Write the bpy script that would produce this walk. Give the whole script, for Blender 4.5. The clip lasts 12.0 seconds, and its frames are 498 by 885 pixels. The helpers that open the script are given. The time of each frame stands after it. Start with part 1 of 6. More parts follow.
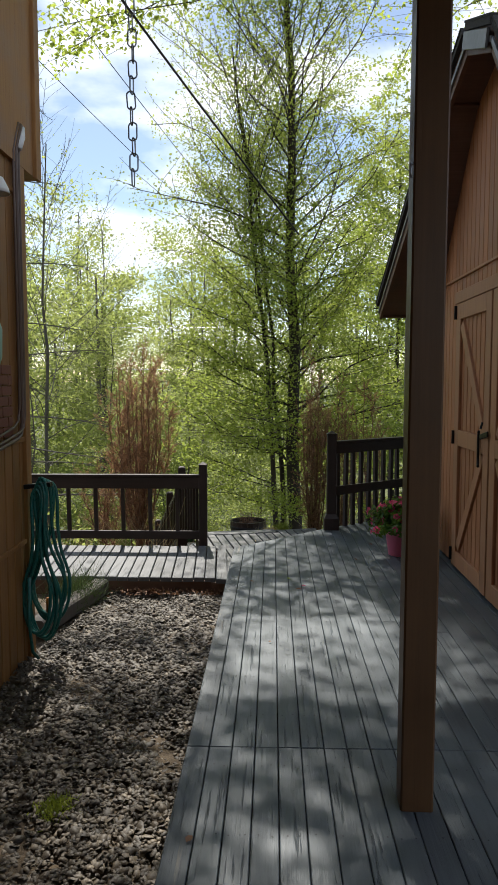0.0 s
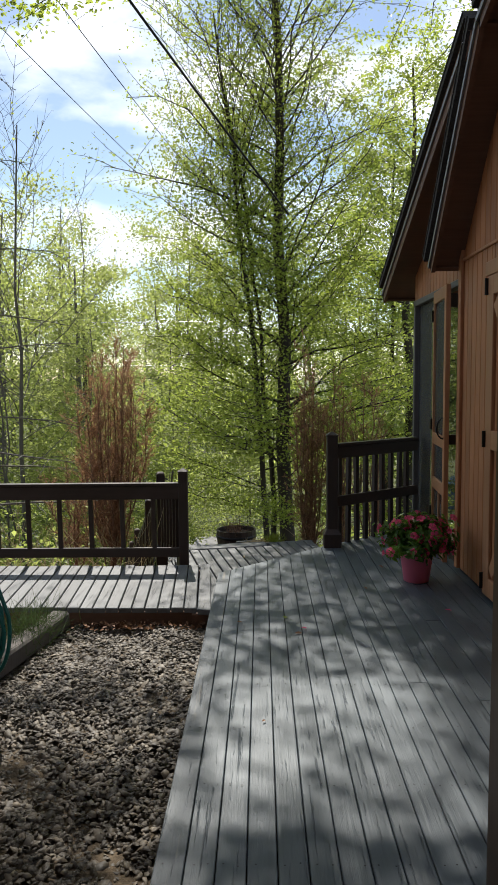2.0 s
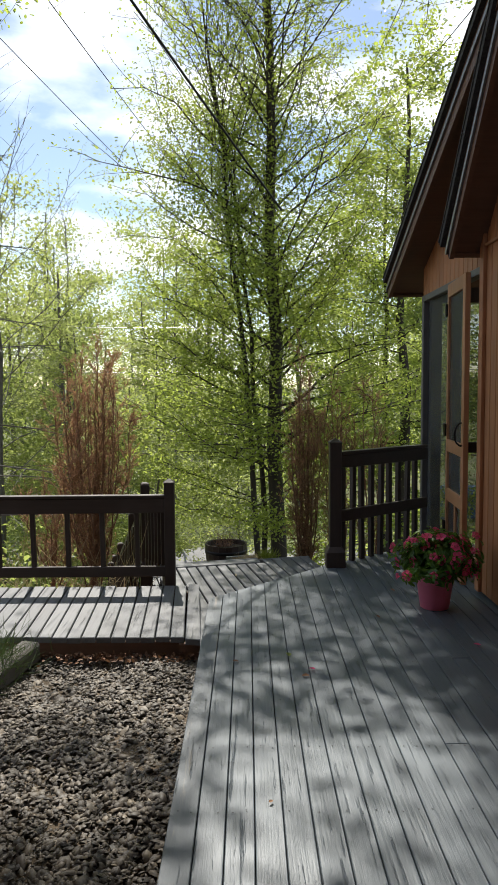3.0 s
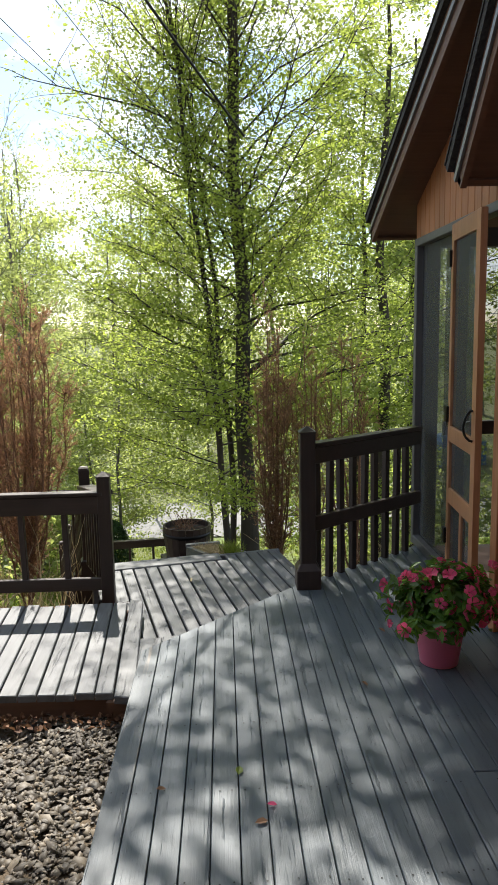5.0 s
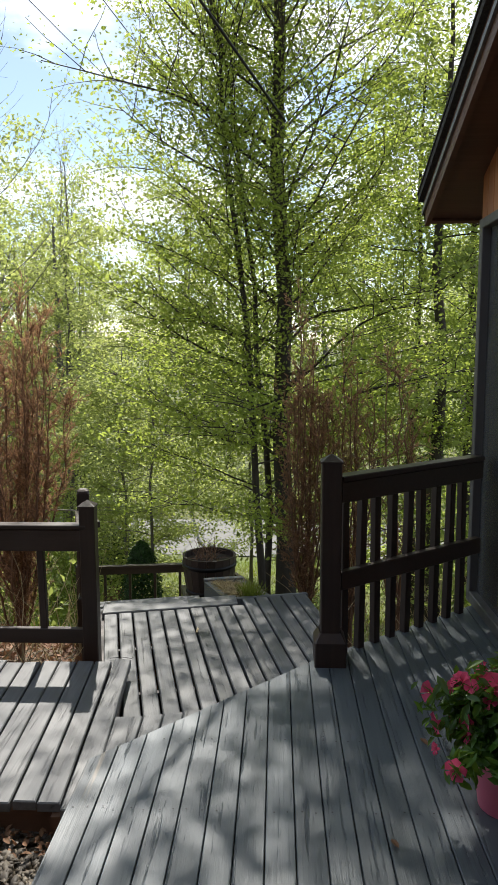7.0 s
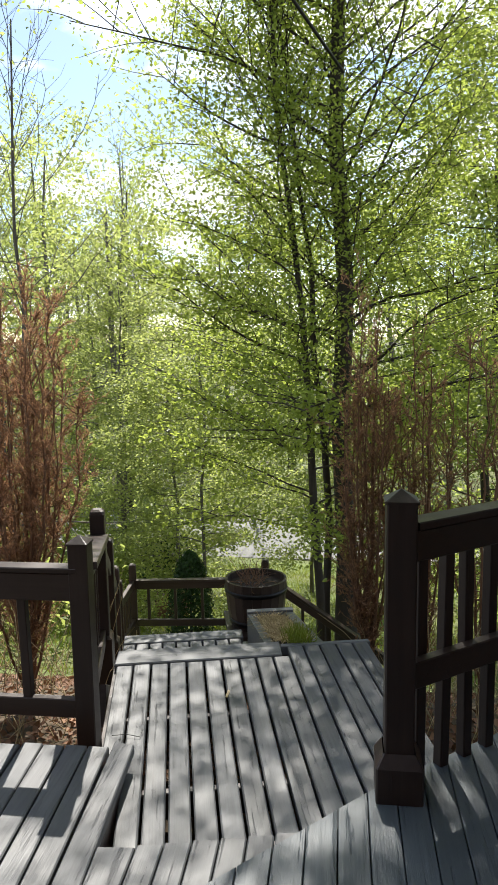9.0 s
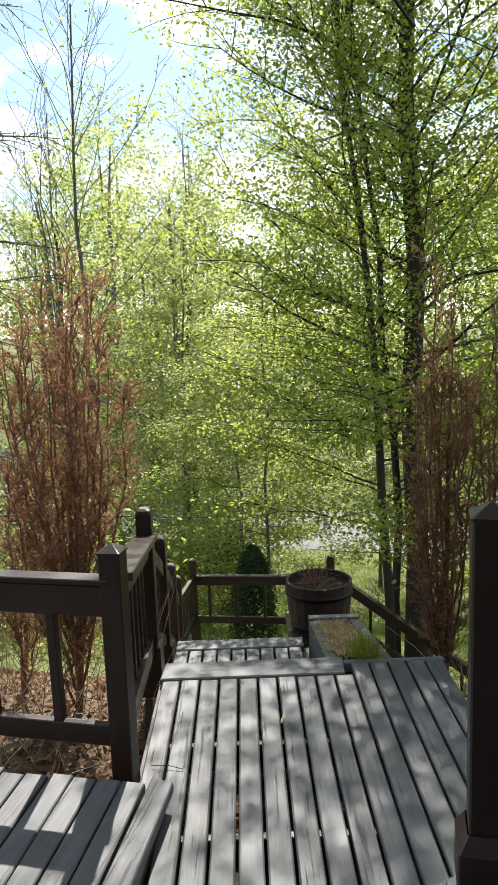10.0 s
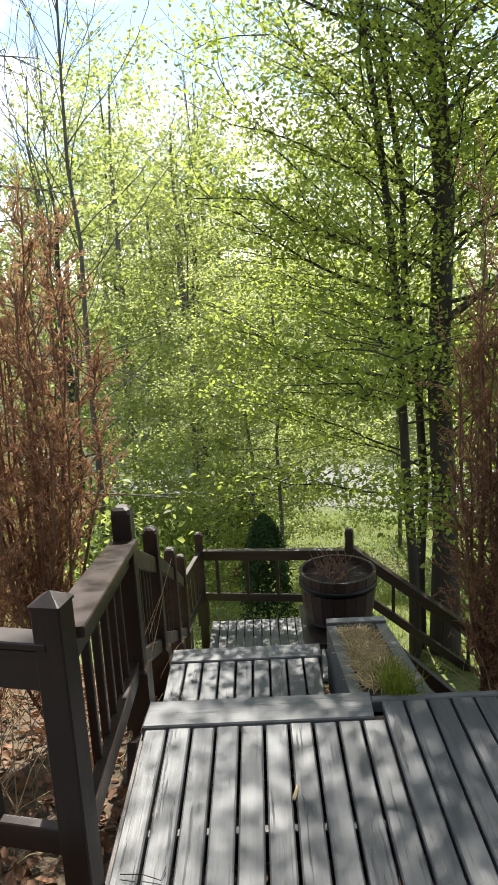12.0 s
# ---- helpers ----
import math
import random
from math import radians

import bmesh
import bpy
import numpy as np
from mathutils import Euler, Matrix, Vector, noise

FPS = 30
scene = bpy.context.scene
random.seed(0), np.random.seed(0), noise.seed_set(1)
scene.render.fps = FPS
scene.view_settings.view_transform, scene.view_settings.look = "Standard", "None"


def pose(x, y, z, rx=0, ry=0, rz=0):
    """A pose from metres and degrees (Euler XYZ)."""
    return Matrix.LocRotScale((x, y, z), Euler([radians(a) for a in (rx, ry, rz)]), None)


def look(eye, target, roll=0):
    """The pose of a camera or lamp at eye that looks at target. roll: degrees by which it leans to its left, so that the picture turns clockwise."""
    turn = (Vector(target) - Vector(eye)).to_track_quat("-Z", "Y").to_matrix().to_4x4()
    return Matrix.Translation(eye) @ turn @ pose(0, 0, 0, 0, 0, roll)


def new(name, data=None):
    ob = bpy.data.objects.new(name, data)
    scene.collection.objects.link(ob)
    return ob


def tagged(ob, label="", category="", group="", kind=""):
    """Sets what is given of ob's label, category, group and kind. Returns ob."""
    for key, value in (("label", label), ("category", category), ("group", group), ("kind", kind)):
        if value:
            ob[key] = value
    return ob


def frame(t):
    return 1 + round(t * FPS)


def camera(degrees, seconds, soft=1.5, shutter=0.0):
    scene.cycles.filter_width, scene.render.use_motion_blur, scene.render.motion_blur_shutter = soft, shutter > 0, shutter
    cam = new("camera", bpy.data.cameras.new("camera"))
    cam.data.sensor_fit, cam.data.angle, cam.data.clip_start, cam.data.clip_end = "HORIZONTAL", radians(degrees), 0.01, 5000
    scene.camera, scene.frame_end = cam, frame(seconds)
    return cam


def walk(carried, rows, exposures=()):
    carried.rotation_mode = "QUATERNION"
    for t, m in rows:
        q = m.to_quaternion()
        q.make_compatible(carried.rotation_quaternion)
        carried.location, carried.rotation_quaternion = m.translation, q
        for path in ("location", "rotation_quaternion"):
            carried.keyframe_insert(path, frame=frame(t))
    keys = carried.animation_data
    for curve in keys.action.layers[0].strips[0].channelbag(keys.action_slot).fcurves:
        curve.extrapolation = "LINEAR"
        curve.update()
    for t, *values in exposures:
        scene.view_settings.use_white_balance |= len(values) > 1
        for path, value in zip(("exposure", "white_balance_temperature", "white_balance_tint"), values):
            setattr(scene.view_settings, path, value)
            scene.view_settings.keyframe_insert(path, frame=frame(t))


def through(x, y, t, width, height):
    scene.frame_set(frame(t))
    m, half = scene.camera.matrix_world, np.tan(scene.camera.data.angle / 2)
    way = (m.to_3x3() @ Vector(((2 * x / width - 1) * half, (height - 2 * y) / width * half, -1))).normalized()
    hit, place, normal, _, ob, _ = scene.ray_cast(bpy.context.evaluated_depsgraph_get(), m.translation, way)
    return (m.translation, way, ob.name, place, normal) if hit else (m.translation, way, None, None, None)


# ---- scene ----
cam = camera(38.0, 12.0, soft=1.25)
PATH = [
    (0, (0.123, 0.321, 1.399), (0.057, 2.313, 1.233), 0.0),
    (0.5, (0.152, 0.496, 1.383), (0.083, 2.489, 1.221), -0.2),
    (1, (0.152, 0.749, 1.364), (0.085, 2.741, 1.205), -0.3),
    (1.5, (0.122, 1.026, 1.373), (0.075, 3.018, 1.210), -0.5),
    (2, (0.108, 1.334, 1.367), (0.074, 3.326, 1.193), -0.5),
    (2.5, (0.065, 1.643, 1.340), (0.033, 3.636, 1.175), -0.4),
    (3, (0.045, 1.926, 1.309), (0.048, 3.921, 1.159), -0.4),
    (3.2, (0.055, 2.014, 1.302), (0.071, 4.008, 1.147), -0.7),
    (4.8, (0.221, 3.004, 1.462), (0.292, 4.98, 1.161), -1.2),
    (5, (0.218, 3.124, 1.478), (0.283, 5.1, 1.175), -1.1),
    (5.5, (0.25, 3.389, 1.460), (0.314, 5.366, 1.164), -1.2),
    (6, (0.331, 3.63, 1.442), (0.4, 5.607, 1.148), -1.0),
    (6.5, (0.39, 3.853, 1.425), (0.341, 5.835, 1.159), -0.4),
    (7, (0.444, 4.061, 1.407), (0.366, 6.042, 1.143), -0.2),
    (7.2, (0.452, 4.153, 1.396), (0.374, 6.136, 1.140), -0.3),
    (8.8, (0.529, 5.006, 1.366), (0.267, 6.969, 1.087), -1.3),
    (9, (0.511, 5.087, 1.372), (0.255, 7.051, 1.095), -1.0),
    (9.5, (0.532, 5.31, 1.349), (0.255, 7.271, 1.070), -1.5),
    (10, (0.507, 5.519, 1.336), (0.066, 7.446, 1.033), -2.0),
    (10.5, (0.469, 5.719, 1.328), (0.026, 7.644, 1.014), -2.3),
    (11, (0.437, 5.948, 1.321), (-0.018, 7.867, 0.989), -2.5),
    (11.5, (0.385, 6.184, 1.328), (-0.139, 8.072, 0.927), -3.0),
    (12, (0.377, 6.381, 1.347), (-0.102, 8.273, 0.909), -3.2),
]
walk(cam, [(t, look(eye, target, roll)) for t, eye, target, roll in PATH], exposures=((0.0, 0.52), (2.5, 0.54), (5.0, 1.17), (5.5, 1.0), (6.0, 1.15), (6.5, 1.02), (7.0, 0.76), (9.0, 0.98), (9.5, 1.0), (10.0, 1.05), (10.5, 0.9), (11.0, 1.0), (12.0, 1.2)))

# ---- light ----
SUN_DIR = Vector((-0.13, 0.74, 0.90)).normalized()      # towards the sun
sun = new("sun", bpy.data.lights.new("sun", "SUN"))
sun.data.energy, sun.data.angle, sun.data.color = 5.0, radians(0.45), (1.0, 0.95, 0.865)
sun.matrix_world = look(SUN_DIR * 60, (0, 0, 0))

world = bpy.data.worlds.new("sky")
scene.world = world
world.use_nodes = True
wn, wl = world.node_tree.nodes, world.node_tree.links
wn.clear()
sky = wn.new("ShaderNodeTexSky")
sky.sky_type, sky.sun_disc = "NISHITA", False
sky.sun_elevation = math.asin(SUN_DIR.z)
sky.sun_rotation = math.atan2(SUN_DIR.x, SUN_DIR.y)
sky.air_density, sky.dust_density = 1.0, 0.4
wcoord = wn.new("ShaderNodeTexCoord")
wmap = wn.new("ShaderNodeMapping")
wmap.inputs["Scale"].default_value = (1.0, 1.0, 2.4)
wmap.inputs["Location"].default_value = (0.37, 0.0, 0.12)
wl.new(wcoord.outputs["Generated"], wmap.inputs["Vector"])
wnoise = wn.new("ShaderNodeTexNoise")
wnoise.inputs["Scale"].default_value, wnoise.inputs["Detail"].default_value = 4.2, 7.0
wl.new(wmap.outputs[0], wnoise.inputs["Vector"])
wramp = wn.new("ShaderNodeValToRGB")
wramp.color_ramp.elements[0].position, wramp.color_ramp.elements[1].position = 0.46, 0.66
wl.new(wnoise.outputs["Fac"], wramp.inputs[0])
wmix = wn.new("ShaderNodeMix")
wmix.data_type = "RGBA"
wmix.inputs["B"].default_value = (11.0, 11.2, 11.5, 1)
wl.new(wramp.outputs["Color"], wmix.inputs["Factor"])
wl.new(sky.outputs[0], wmix.inputs["A"])
wbg = wn.new("ShaderNodeBackground")
wbg.inputs["Strength"].default_value = 0.10
wl.new(wmix.outputs["Result"], wbg.inputs["Color"])
wout = wn.new("ShaderNodeOutputWorld")
wl.new(wbg.outputs[0], wout.inputs[0])


# ---- materials ----
class Nodes:
    """A small builder for node materials."""

    def __init__(self, name):
        self.mat = bpy.data.materials.new(name)
        self.mat.use_nodes = True
        self.tree = self.mat.node_tree
        self.tree.nodes.clear()
        self.out = self.tree.nodes.new("ShaderNodeOutputMaterial")

    def node(self, kind, **values):
        n = self.tree.nodes.new(kind)
        for key, value in values.items():
            n.inputs[key.replace("_", " ")].default_value = value
        return n

    def link(self, a, b):
        self.tree.links.new(a, b)

    def position(self, scale=(1, 1, 1), turn=0.0):
        geo = self.node("ShaderNodeNewGeometry")
        if turn:
            rot = self.node("ShaderNodeMapping")
            rot.inputs["Rotation"].default_value = (0, 0, radians(turn))
            m = self.node("ShaderNodeMapping")
            m.inputs["Scale"].default_value = scale
            self.link(geo.outputs["Position"], rot.inputs["Vector"])
            self.link(rot.outputs[0], m.inputs["Vector"])
            return m.outputs[0]
        m = self.node("ShaderNodeMapping")
        m.inputs["Scale"].default_value = scale
        self.link(geo.outputs["Position"], m.inputs["Vector"])
        return m.outputs[0]

    def noise(self, vector, scale, detail=4.0, rough=0.55, offset=None):
        n = self.node("ShaderNodeTexNoise", Scale=scale, Detail=detail, Roughness=rough)
        if offset is not None:
            add = self.node("ShaderNodeVectorMath")
            self.link(vector, add.inputs[0])
            self.link(offset, add.inputs[1])
            vector = add.outputs[0]
        self.link(vector, n.inputs["Vector"])
        return n.outputs["Fac"]

    def ramp(self, value, stops):
        r = self.node("ShaderNodeValToRGB")
        e = r.color_ramp.elements
        while len(e) < len(stops):
            e.new(0.5)
        for item, (at, colour) in zip(e, stops):
            item.position = at
            item.color = (*colour, 1) if isinstance(colour, tuple) else (colour, colour, colour, 1)
        self.link(value, r.inputs[0])
        return r.outputs[0]

    def mix(self, fac, a, b, mode="MIX"):
        m = self.node("ShaderNodeMix")
        m.data_type, m.blend_type = "RGBA", mode
        for value, key in ((fac, "Factor"), (a, "A"), (b, "B")):
            if isinstance(value, tuple):
                m.inputs[key].default_value = (*value, 1)
            elif isinstance(value, (int, float)):
                m.inputs[key].default_value = value
            else:
                self.link(value, m.inputs[key])
        return m.outputs["Result"]

    def bump(self, height, strength=0.3, distance=0.01):
        b = self.node("ShaderNodeBump", Strength=strength, Distance=distance)
        self.link(height, b.inputs["Height"])
        return b.outputs[0]

    def bsdf(self, colour, rough=0.6, normal=None, metal=0.0, spec=0.5):
        b = self.node("ShaderNodeBsdfPrincipled", Metallic=metal)
        b.inputs["Specular IOR Level"].default_value = spec
        for value, key in ((colour, "Base Color"), (rough, "Roughness")):
            if isinstance(value, tuple):
                b.inputs[key].default_value = (*value, 1)
            elif isinstance(value, (int, float)):
                b.inputs[key].default_value = value
            else:
                self.link(value, b.inputs[key])
        if normal is not None:
            self.link(normal, b.inputs["Normal"])
        return b.outputs[0]

    def done(self, shader):
        self.link(shader, self.out.inputs[0])
        return self.mat

    def random(self):
        return self.node("ShaderNodeObjectInfo").outputs["Random"]

    def island(self):
        return self.node("ShaderNodeNewGeometry").outputs["Random Per Island"]


def wood(name, dark, mid, light, along="y", rough=0.6, worn=None, worn_at=0.62, grain=1.0, vary=0.25, bump=0.35, turn=0.0):
    """Boards with long grain, cracks, blotches and a tone of their own for each piece."""
    n = Nodes(name)
    fine = {"x": (2.2, 55, 55), "y": (55, 2.2, 55), "z": (55, 55, 2.2)}[along]
    rnd = n.random()
    shift = n.node("ShaderNodeCombineXYZ")
    mul = n.node("ShaderNodeMath")
    mul.operation = "MULTIPLY"
    mul.inputs[1].default_value = 37.0
    n.link(rnd, mul.inputs[0])
    for k in "XYZ":
        n.link(mul.outputs[0], shift.inputs[k])
    g = n.noise(n.position(fine, turn), 1.0, 6, 0.65, shift.outputs[0])
    big = n.noise(n.position(), 3.1, 5, 0.6, shift.outputs[0])
    col = n.ramp(g, [(0.25, dark), (0.5, mid), (0.8, light)])
    col = n.mix(0.55, col, n.ramp(big, [(0.3, dark), (0.55, mid), (0.75, light)]))
    if worn:
        fac = n.ramp(n.noise(n.position(fine, turn), 0.55, 8, 0.7, shift.outputs[0]), [(worn_at, 0.0), (worn_at + 0.12, 1.0)])
        col = n.mix(fac, col, worn)
    tone = n.ramp(rnd, [(0.0, 1.0 - vary), (1.0, 1.0)])
    col = n.mix(1.0, col, tone, "MULTIPLY")
    crack = n.ramp(g, [(0.30, 0.0), (0.40, 1.0)])
    height = n.mix(0.5, crack, g)
    r = n.ramp(big, [(0.3, max(0.0, rough - 0.12)), (0.7, min(1.0, rough + 0.12))])
    return n.done(n.bsdf(col, r, n.bump(height, bump * grain, 0.004)))


def plain(name, colour, rough=0.5, metal=0.0, vary=0.15, scale=18.0, bump=0.08, spec=0.5):
    n = Nodes(name)
    f = n.noise(n.position(), scale, 5, 0.6)
    big = n.noise(n.position(), scale / 7, 3, 0.5)
    lo = tuple(c * (1 - vary) for c in colour)
    hi = tuple(min(1, c * (1 + vary)) for c in colour)
    col = n.mix(n.mix(0.5, f, big), lo, hi)
    return n.done(n.bsdf(col, n.ramp(f, [(0.3, max(0.02, rough - 0.08)), (0.7, min(1, rough + 0.08))]), n.bump(f, bump, 0.003), metal, spec))


def leaf_material(name, dark, light, through, share=0.5, rough=0.45, clumps=0.35):
    n = Nodes(name)
    col = n.ramp(n.island(), [(0.0, dark), (0.55, light), (1.0, tuple(min(1, c * 1.25) for c in light))])
    big = n.noise(n.position(), clumps, 3, 0.5)
    col = n.mix(n.ramp(big, [(0.35, 0.0), (0.65, 0.5)]), col, dark)
    a = n.bsdf(col, rough, None, 0.0, 0.35)
    t = n.node("ShaderNodeBsdfTranslucent")
    n.link(n.mix(n.island(), tuple(c * 0.7 for c in through), through), t.inputs["Color"])
    m = n.node("ShaderNodeMixShader", Fac=share)
    n.link(a, m.inputs[1])
    n.link(t.outputs[0], m.inputs[2])
    return n.done(m.outputs[0])


M_DECK = wood("grey painted boards", (0.062, 0.078, 0.092), (0.102, 0.124, 0.142), (0.145, 0.170, 0.188), "y", 0.46, (0.24, 0.235, 0.225), 0.72, 1.8, 0.14, 0.7)
M_DECKWORN = wood("peeling grey painted boards", (0.062, 0.078, 0.092), (0.11, 0.128, 0.142), (0.16, 0.175, 0.188), "y", 0.55, (0.27, 0.235, 0.19), 0.585, 1.5, 0.14, 0.8)
M_WALKBOARD = wood("weathered grey boards", (0.056, 0.058, 0.061), (0.130, 0.134, 0.140), (0.203, 0.207, 0.213), "y", 0.55, (0.24, 0.20, 0.16), 0.69, 1.4, 0.25, 0.55)
M_LANDING = wood("weathered grey landing boards", (0.056, 0.058, 0.061), (0.130, 0.134, 0.140), (0.203, 0.207, 0.213), "y", 0.55, (0.25, 0.20, 0.15), 0.69, 1.4, 0.25, 0.55, -13.2)
M_NOSING = wood("weathered nosing boards", (0.096, 0.098, 0.101), (0.156, 0.160, 0.166), (0.206, 0.21, 0.215), "x", 0.6, (0.25, 0.21, 0.16), 0.70, 1.4, 0.2, 0.55, -13.2)
M_RAIL = wood("dark brown stained rail", (0.018, 0.010, 0.007), (0.034, 0.019, 0.014), (0.060, 0.036, 0.027), "x", 0.42, (0.10, 0.08, 0.07), 0.72, 0.7, 0.2)
M_POST = wood("dark brown stained post", (0.018, 0.010, 0.007), (0.034, 0.019, 0.014), (0.060, 0.036, 0.027), "z", 0.42, (0.09, 0.075, 0.065), 0.74, 0.7, 0.2)
M_PORCHPOST = wood("brown painted porch post", (0.066, 0.028, 0.008), (0.104, 0.046, 0.014), (0.15, 0.070, 0.024), "z", 0.5, (0.20, 0.15, 0.12), 0.76, 0.5, 0.1)
M_SIDING = wood("red-brown stained siding", (0.30, 0.115, 0.042), (0.48, 0.20, 0.082), (0.58, 0.28, 0.13), "z", 0.6, (0.40, 0.25, 0.15), 0.74, 1.0, 0.2)
M_TRIM = wood("tan stained door trim", (0.33, 0.145, 0.062), (0.48, 0.23, 0.11), (0.58, 0.32, 0.17), "z", 0.55, (0.50, 0.36, 0.24), 0.74, 0.8, 0.15)
M_HOUSE = wood("brown house siding", (0.20, 0.085, 0.021), (0.33, 0.15, 0.040), (0.43, 0.22, 0.075), "z", 0.6, (0.28, 0.18, 0.11), 0.74, 1.0, 0.2)
M_SOFFIT = wood("dark brown soffit boards", (0.10, 0.048, 0.028), (0.16, 0.08, 0.046), (0.22, 0.12, 0.075), "x", 0.6, None, 0.7, 0.6, 0.15)
M_DRIP = plain("dull drip edge metal", (0.20, 0.195, 0.19), 0.45, 0.5, 0.2)
M_GREYFRAME = plain("grey painted screen frame", (0.125, 0.12, 0.115), 0.5, 0.0, 0.15)
M_DARK = plain("near-black backing", (0.03, 0.025, 0.022), 0.8, 0.0, 0.2)
M_IRON = plain("black iron", (0.02, 0.02, 0.021), 0.4, 0.7, 0.2)
M_STEEL = plain("zinc steel", (0.30, 0.31, 0.34), 0.35, 0.9, 0.2)
M_CABLE = plain("black cable sheath", (0.012, 0.012, 0.013), 0.5, 0.0, 0.1)
M_HOSE = plain("green rubber hose", (0.012, 0.12, 0.10), 0.32, 0.0, 0.25, 30)
M_PVC = plain("brown painted conduit", (0.11, 0.065, 0.045), 0.4, 0.0, 0.15)
M_WHITE = plain("white lamp enamel", (0.75, 0.74, 0.72), 0.35, 0.0, 0.05)
M_POT = plain("pink plastic flower pot", (0.93, 0.22, 0.34), 0.42, 0.0, 0.1, 12)
M_PETAL = leaf_material("pink petals", (0.78, 0.045, 0.17), (0.90, 0.13, 0.27), (0.95, 0.14, 0.30), 0.5, 0.5, 3.0)
M_SOIL = plain("dark potting soil", (0.03, 0.02, 0.014), 0.95, 0.0, 0.4, 40, 0.6)
M_STRAW = leaf_material("dry straw", (0.36, 0.27, 0.14), (0.60, 0.48, 0.28), (0.45, 0.35, 0.18), 0.2, 0.7, 3.0)
M_GRASSBLADE = leaf_material("green grass blades", (0.10, 0.14, 0.02), (0.19, 0.25, 0.04), (0.40, 0.46, 0.06), 0.35, 0.5, 1.0)
M_BARREL = wood("dark barrel staves", (0.030, 0.018, 0.013), (0.050, 0.031, 0.023), (0.08, 0.055, 0.042), "z", 0.5, (0.09, 0.075, 0.06), 0.72, 0.8, 0.3)
M_BARK = wood("grey-brown bark", (0.022, 0.017, 0.013), (0.05, 0.040, 0.031), (0.095, 0.08, 0.064), "z", 0.85, None, 0.7, 2.0, 0.1, 0.9)
M_TWIG = wood("grey twig bark", (0.07, 0.060, 0.052), (0.125, 0.110, 0.098), (0.18, 0.165, 0.15), "z", 0.85, None, 0.7, 1.0, 0.1, 0.4)
M_DEADBARK = wood("red-brown dead wood", (0.11, 0.055, 0.028), (0.21, 0.11, 0.06), (0.31, 0.18, 0.11), "z", 0.85, None, 0.7, 1.0, 0.1, 0.4)
M_LEAF = leaf_material("spring maple leaves", (0.075, 0.11, 0.018), (0.14, 0.19, 0.036), (0.57, 0.68, 0.12), 0.55, 0.42, 0.5)
M_LEAF2 = leaf_material("woodland leaves", (0.055, 0.095, 0.015), (0.115, 0.17, 0.034), (0.53, 0.61, 0.16), 0.55, 0.5, 0.12)
M_LEAF3 = leaf_material("young yellow-green leaves", (0.085, 0.12, 0.02), (0.14, 0.19, 0.045), (0.62, 0.69, 0.20), 0.55, 0.5, 0.15)
M_NEEDLE = leaf_material("dark conifer needles", (0.025, 0.045, 0.014), (0.055, 0.085, 0.03), (0.10, 0.15, 0.04), 0.25, 0.6, 0.5)
M_DEADLEAF = leaf_material("dry cedar needles", (0.25, 0.13, 0.07), (0.41, 0.225, 0.125), (0.52, 0.30, 0.16), 0.45, 0.7, 1.2)
M_SHRUB = leaf_material("dark green shrub", (0.012, 0.032, 0.008), (0.03, 0.07, 0.015), (0.06, 0.13, 0.02), 0.25, 0.5, 1.5)
M_POTLEAF = leaf_material("glossy pot plant leaves", (0.035, 0.09, 0.018), (0.08, 0.18, 0.03), (0.26, 0.44, 0.05), 0.4, 0.3, 3.0)
M_LITTER = leaf_material("brown leaf litter", (0.12, 0.055, 0.03), (0.29, 0.16, 0.09), (0.34, 0.18, 0.09), 0.15, 0.7, 1.0)


def stones_material():
    n = Nodes("grey river gravel")
    col = n.ramp(n.island(), [(0.0, (0.030, 0.023, 0.016)), (0.4, (0.068, 0.052, 0.036)), (0.78, (0.12, 0.094, 0.064)), (1.0, (0.25, 0.20, 0.14))])
    f = n.noise(n.position(), 60, 4, 0.6)
    col = n.mix(0.3, col, n.ramp(f, [(0.3, (0.042, 0.034, 0.026)), (0.7, (0.15, 0.125, 0.092))]))
    return n.done(n.bsdf(col, 0.6, n.bump(f, 0.25, 0.003)))


def ground_material():
    n = Nodes("ground of soil, moss and lawn")
    geo = n.node("ShaderNodeNewGeometry")
    sep = n.node("ShaderNodeSeparateXYZ")
    n.link(geo.outputs["Position"], sep.inputs[0])
    big = n.noise(n.position(), 0.5, 6, 0.6)
    fine = n.noise(n.position(), 14, 6, 0.7)
    grass = n.ramp(fine, [(0.3, (0.045, 0.075, 0.012)), (0.55, (0.11, 0.16, 0.03)), (0.8, (0.19, 0.22, 0.06))])
    litter = n.ramp(fine, [(0.3, (0.05, 0.034, 0.02)), (0.55, (0.11, 0.078, 0.046)), (0.8, (0.21, 0.15, 0.09))])
    wob = n.node("ShaderNodeMath")
    wob.operation = "MULTIPLY_ADD"
    wob.inputs[1].default_value = 5.0
    n.link(big, wob.inputs[0])
    n.link(sep.outputs["Y"], wob.inputs[2])
    scaled = n.node("ShaderNodeMath")
    scaled.operation = "DIVIDE"
    scaled.inputs[1].default_value = 60.0
    n.link(wob.outputs[0], scaled.inputs[0])
    lawn = n.ramp(scaled.outputs[0], [(0.235, 0.0), (0.26, 1.0), (0.50, 1.0), (0.56, 0.75)])
    patch = n.ramp(big, [(0.35, 1.0), (0.68, 0.45)])
    col = n.mix(n.mix(1.0, lawn, patch, "MULTIPLY"), litter, grass)
    return n.done(n.bsdf(col, 0.9, n.bump(fine, 0.7, 0.03)))


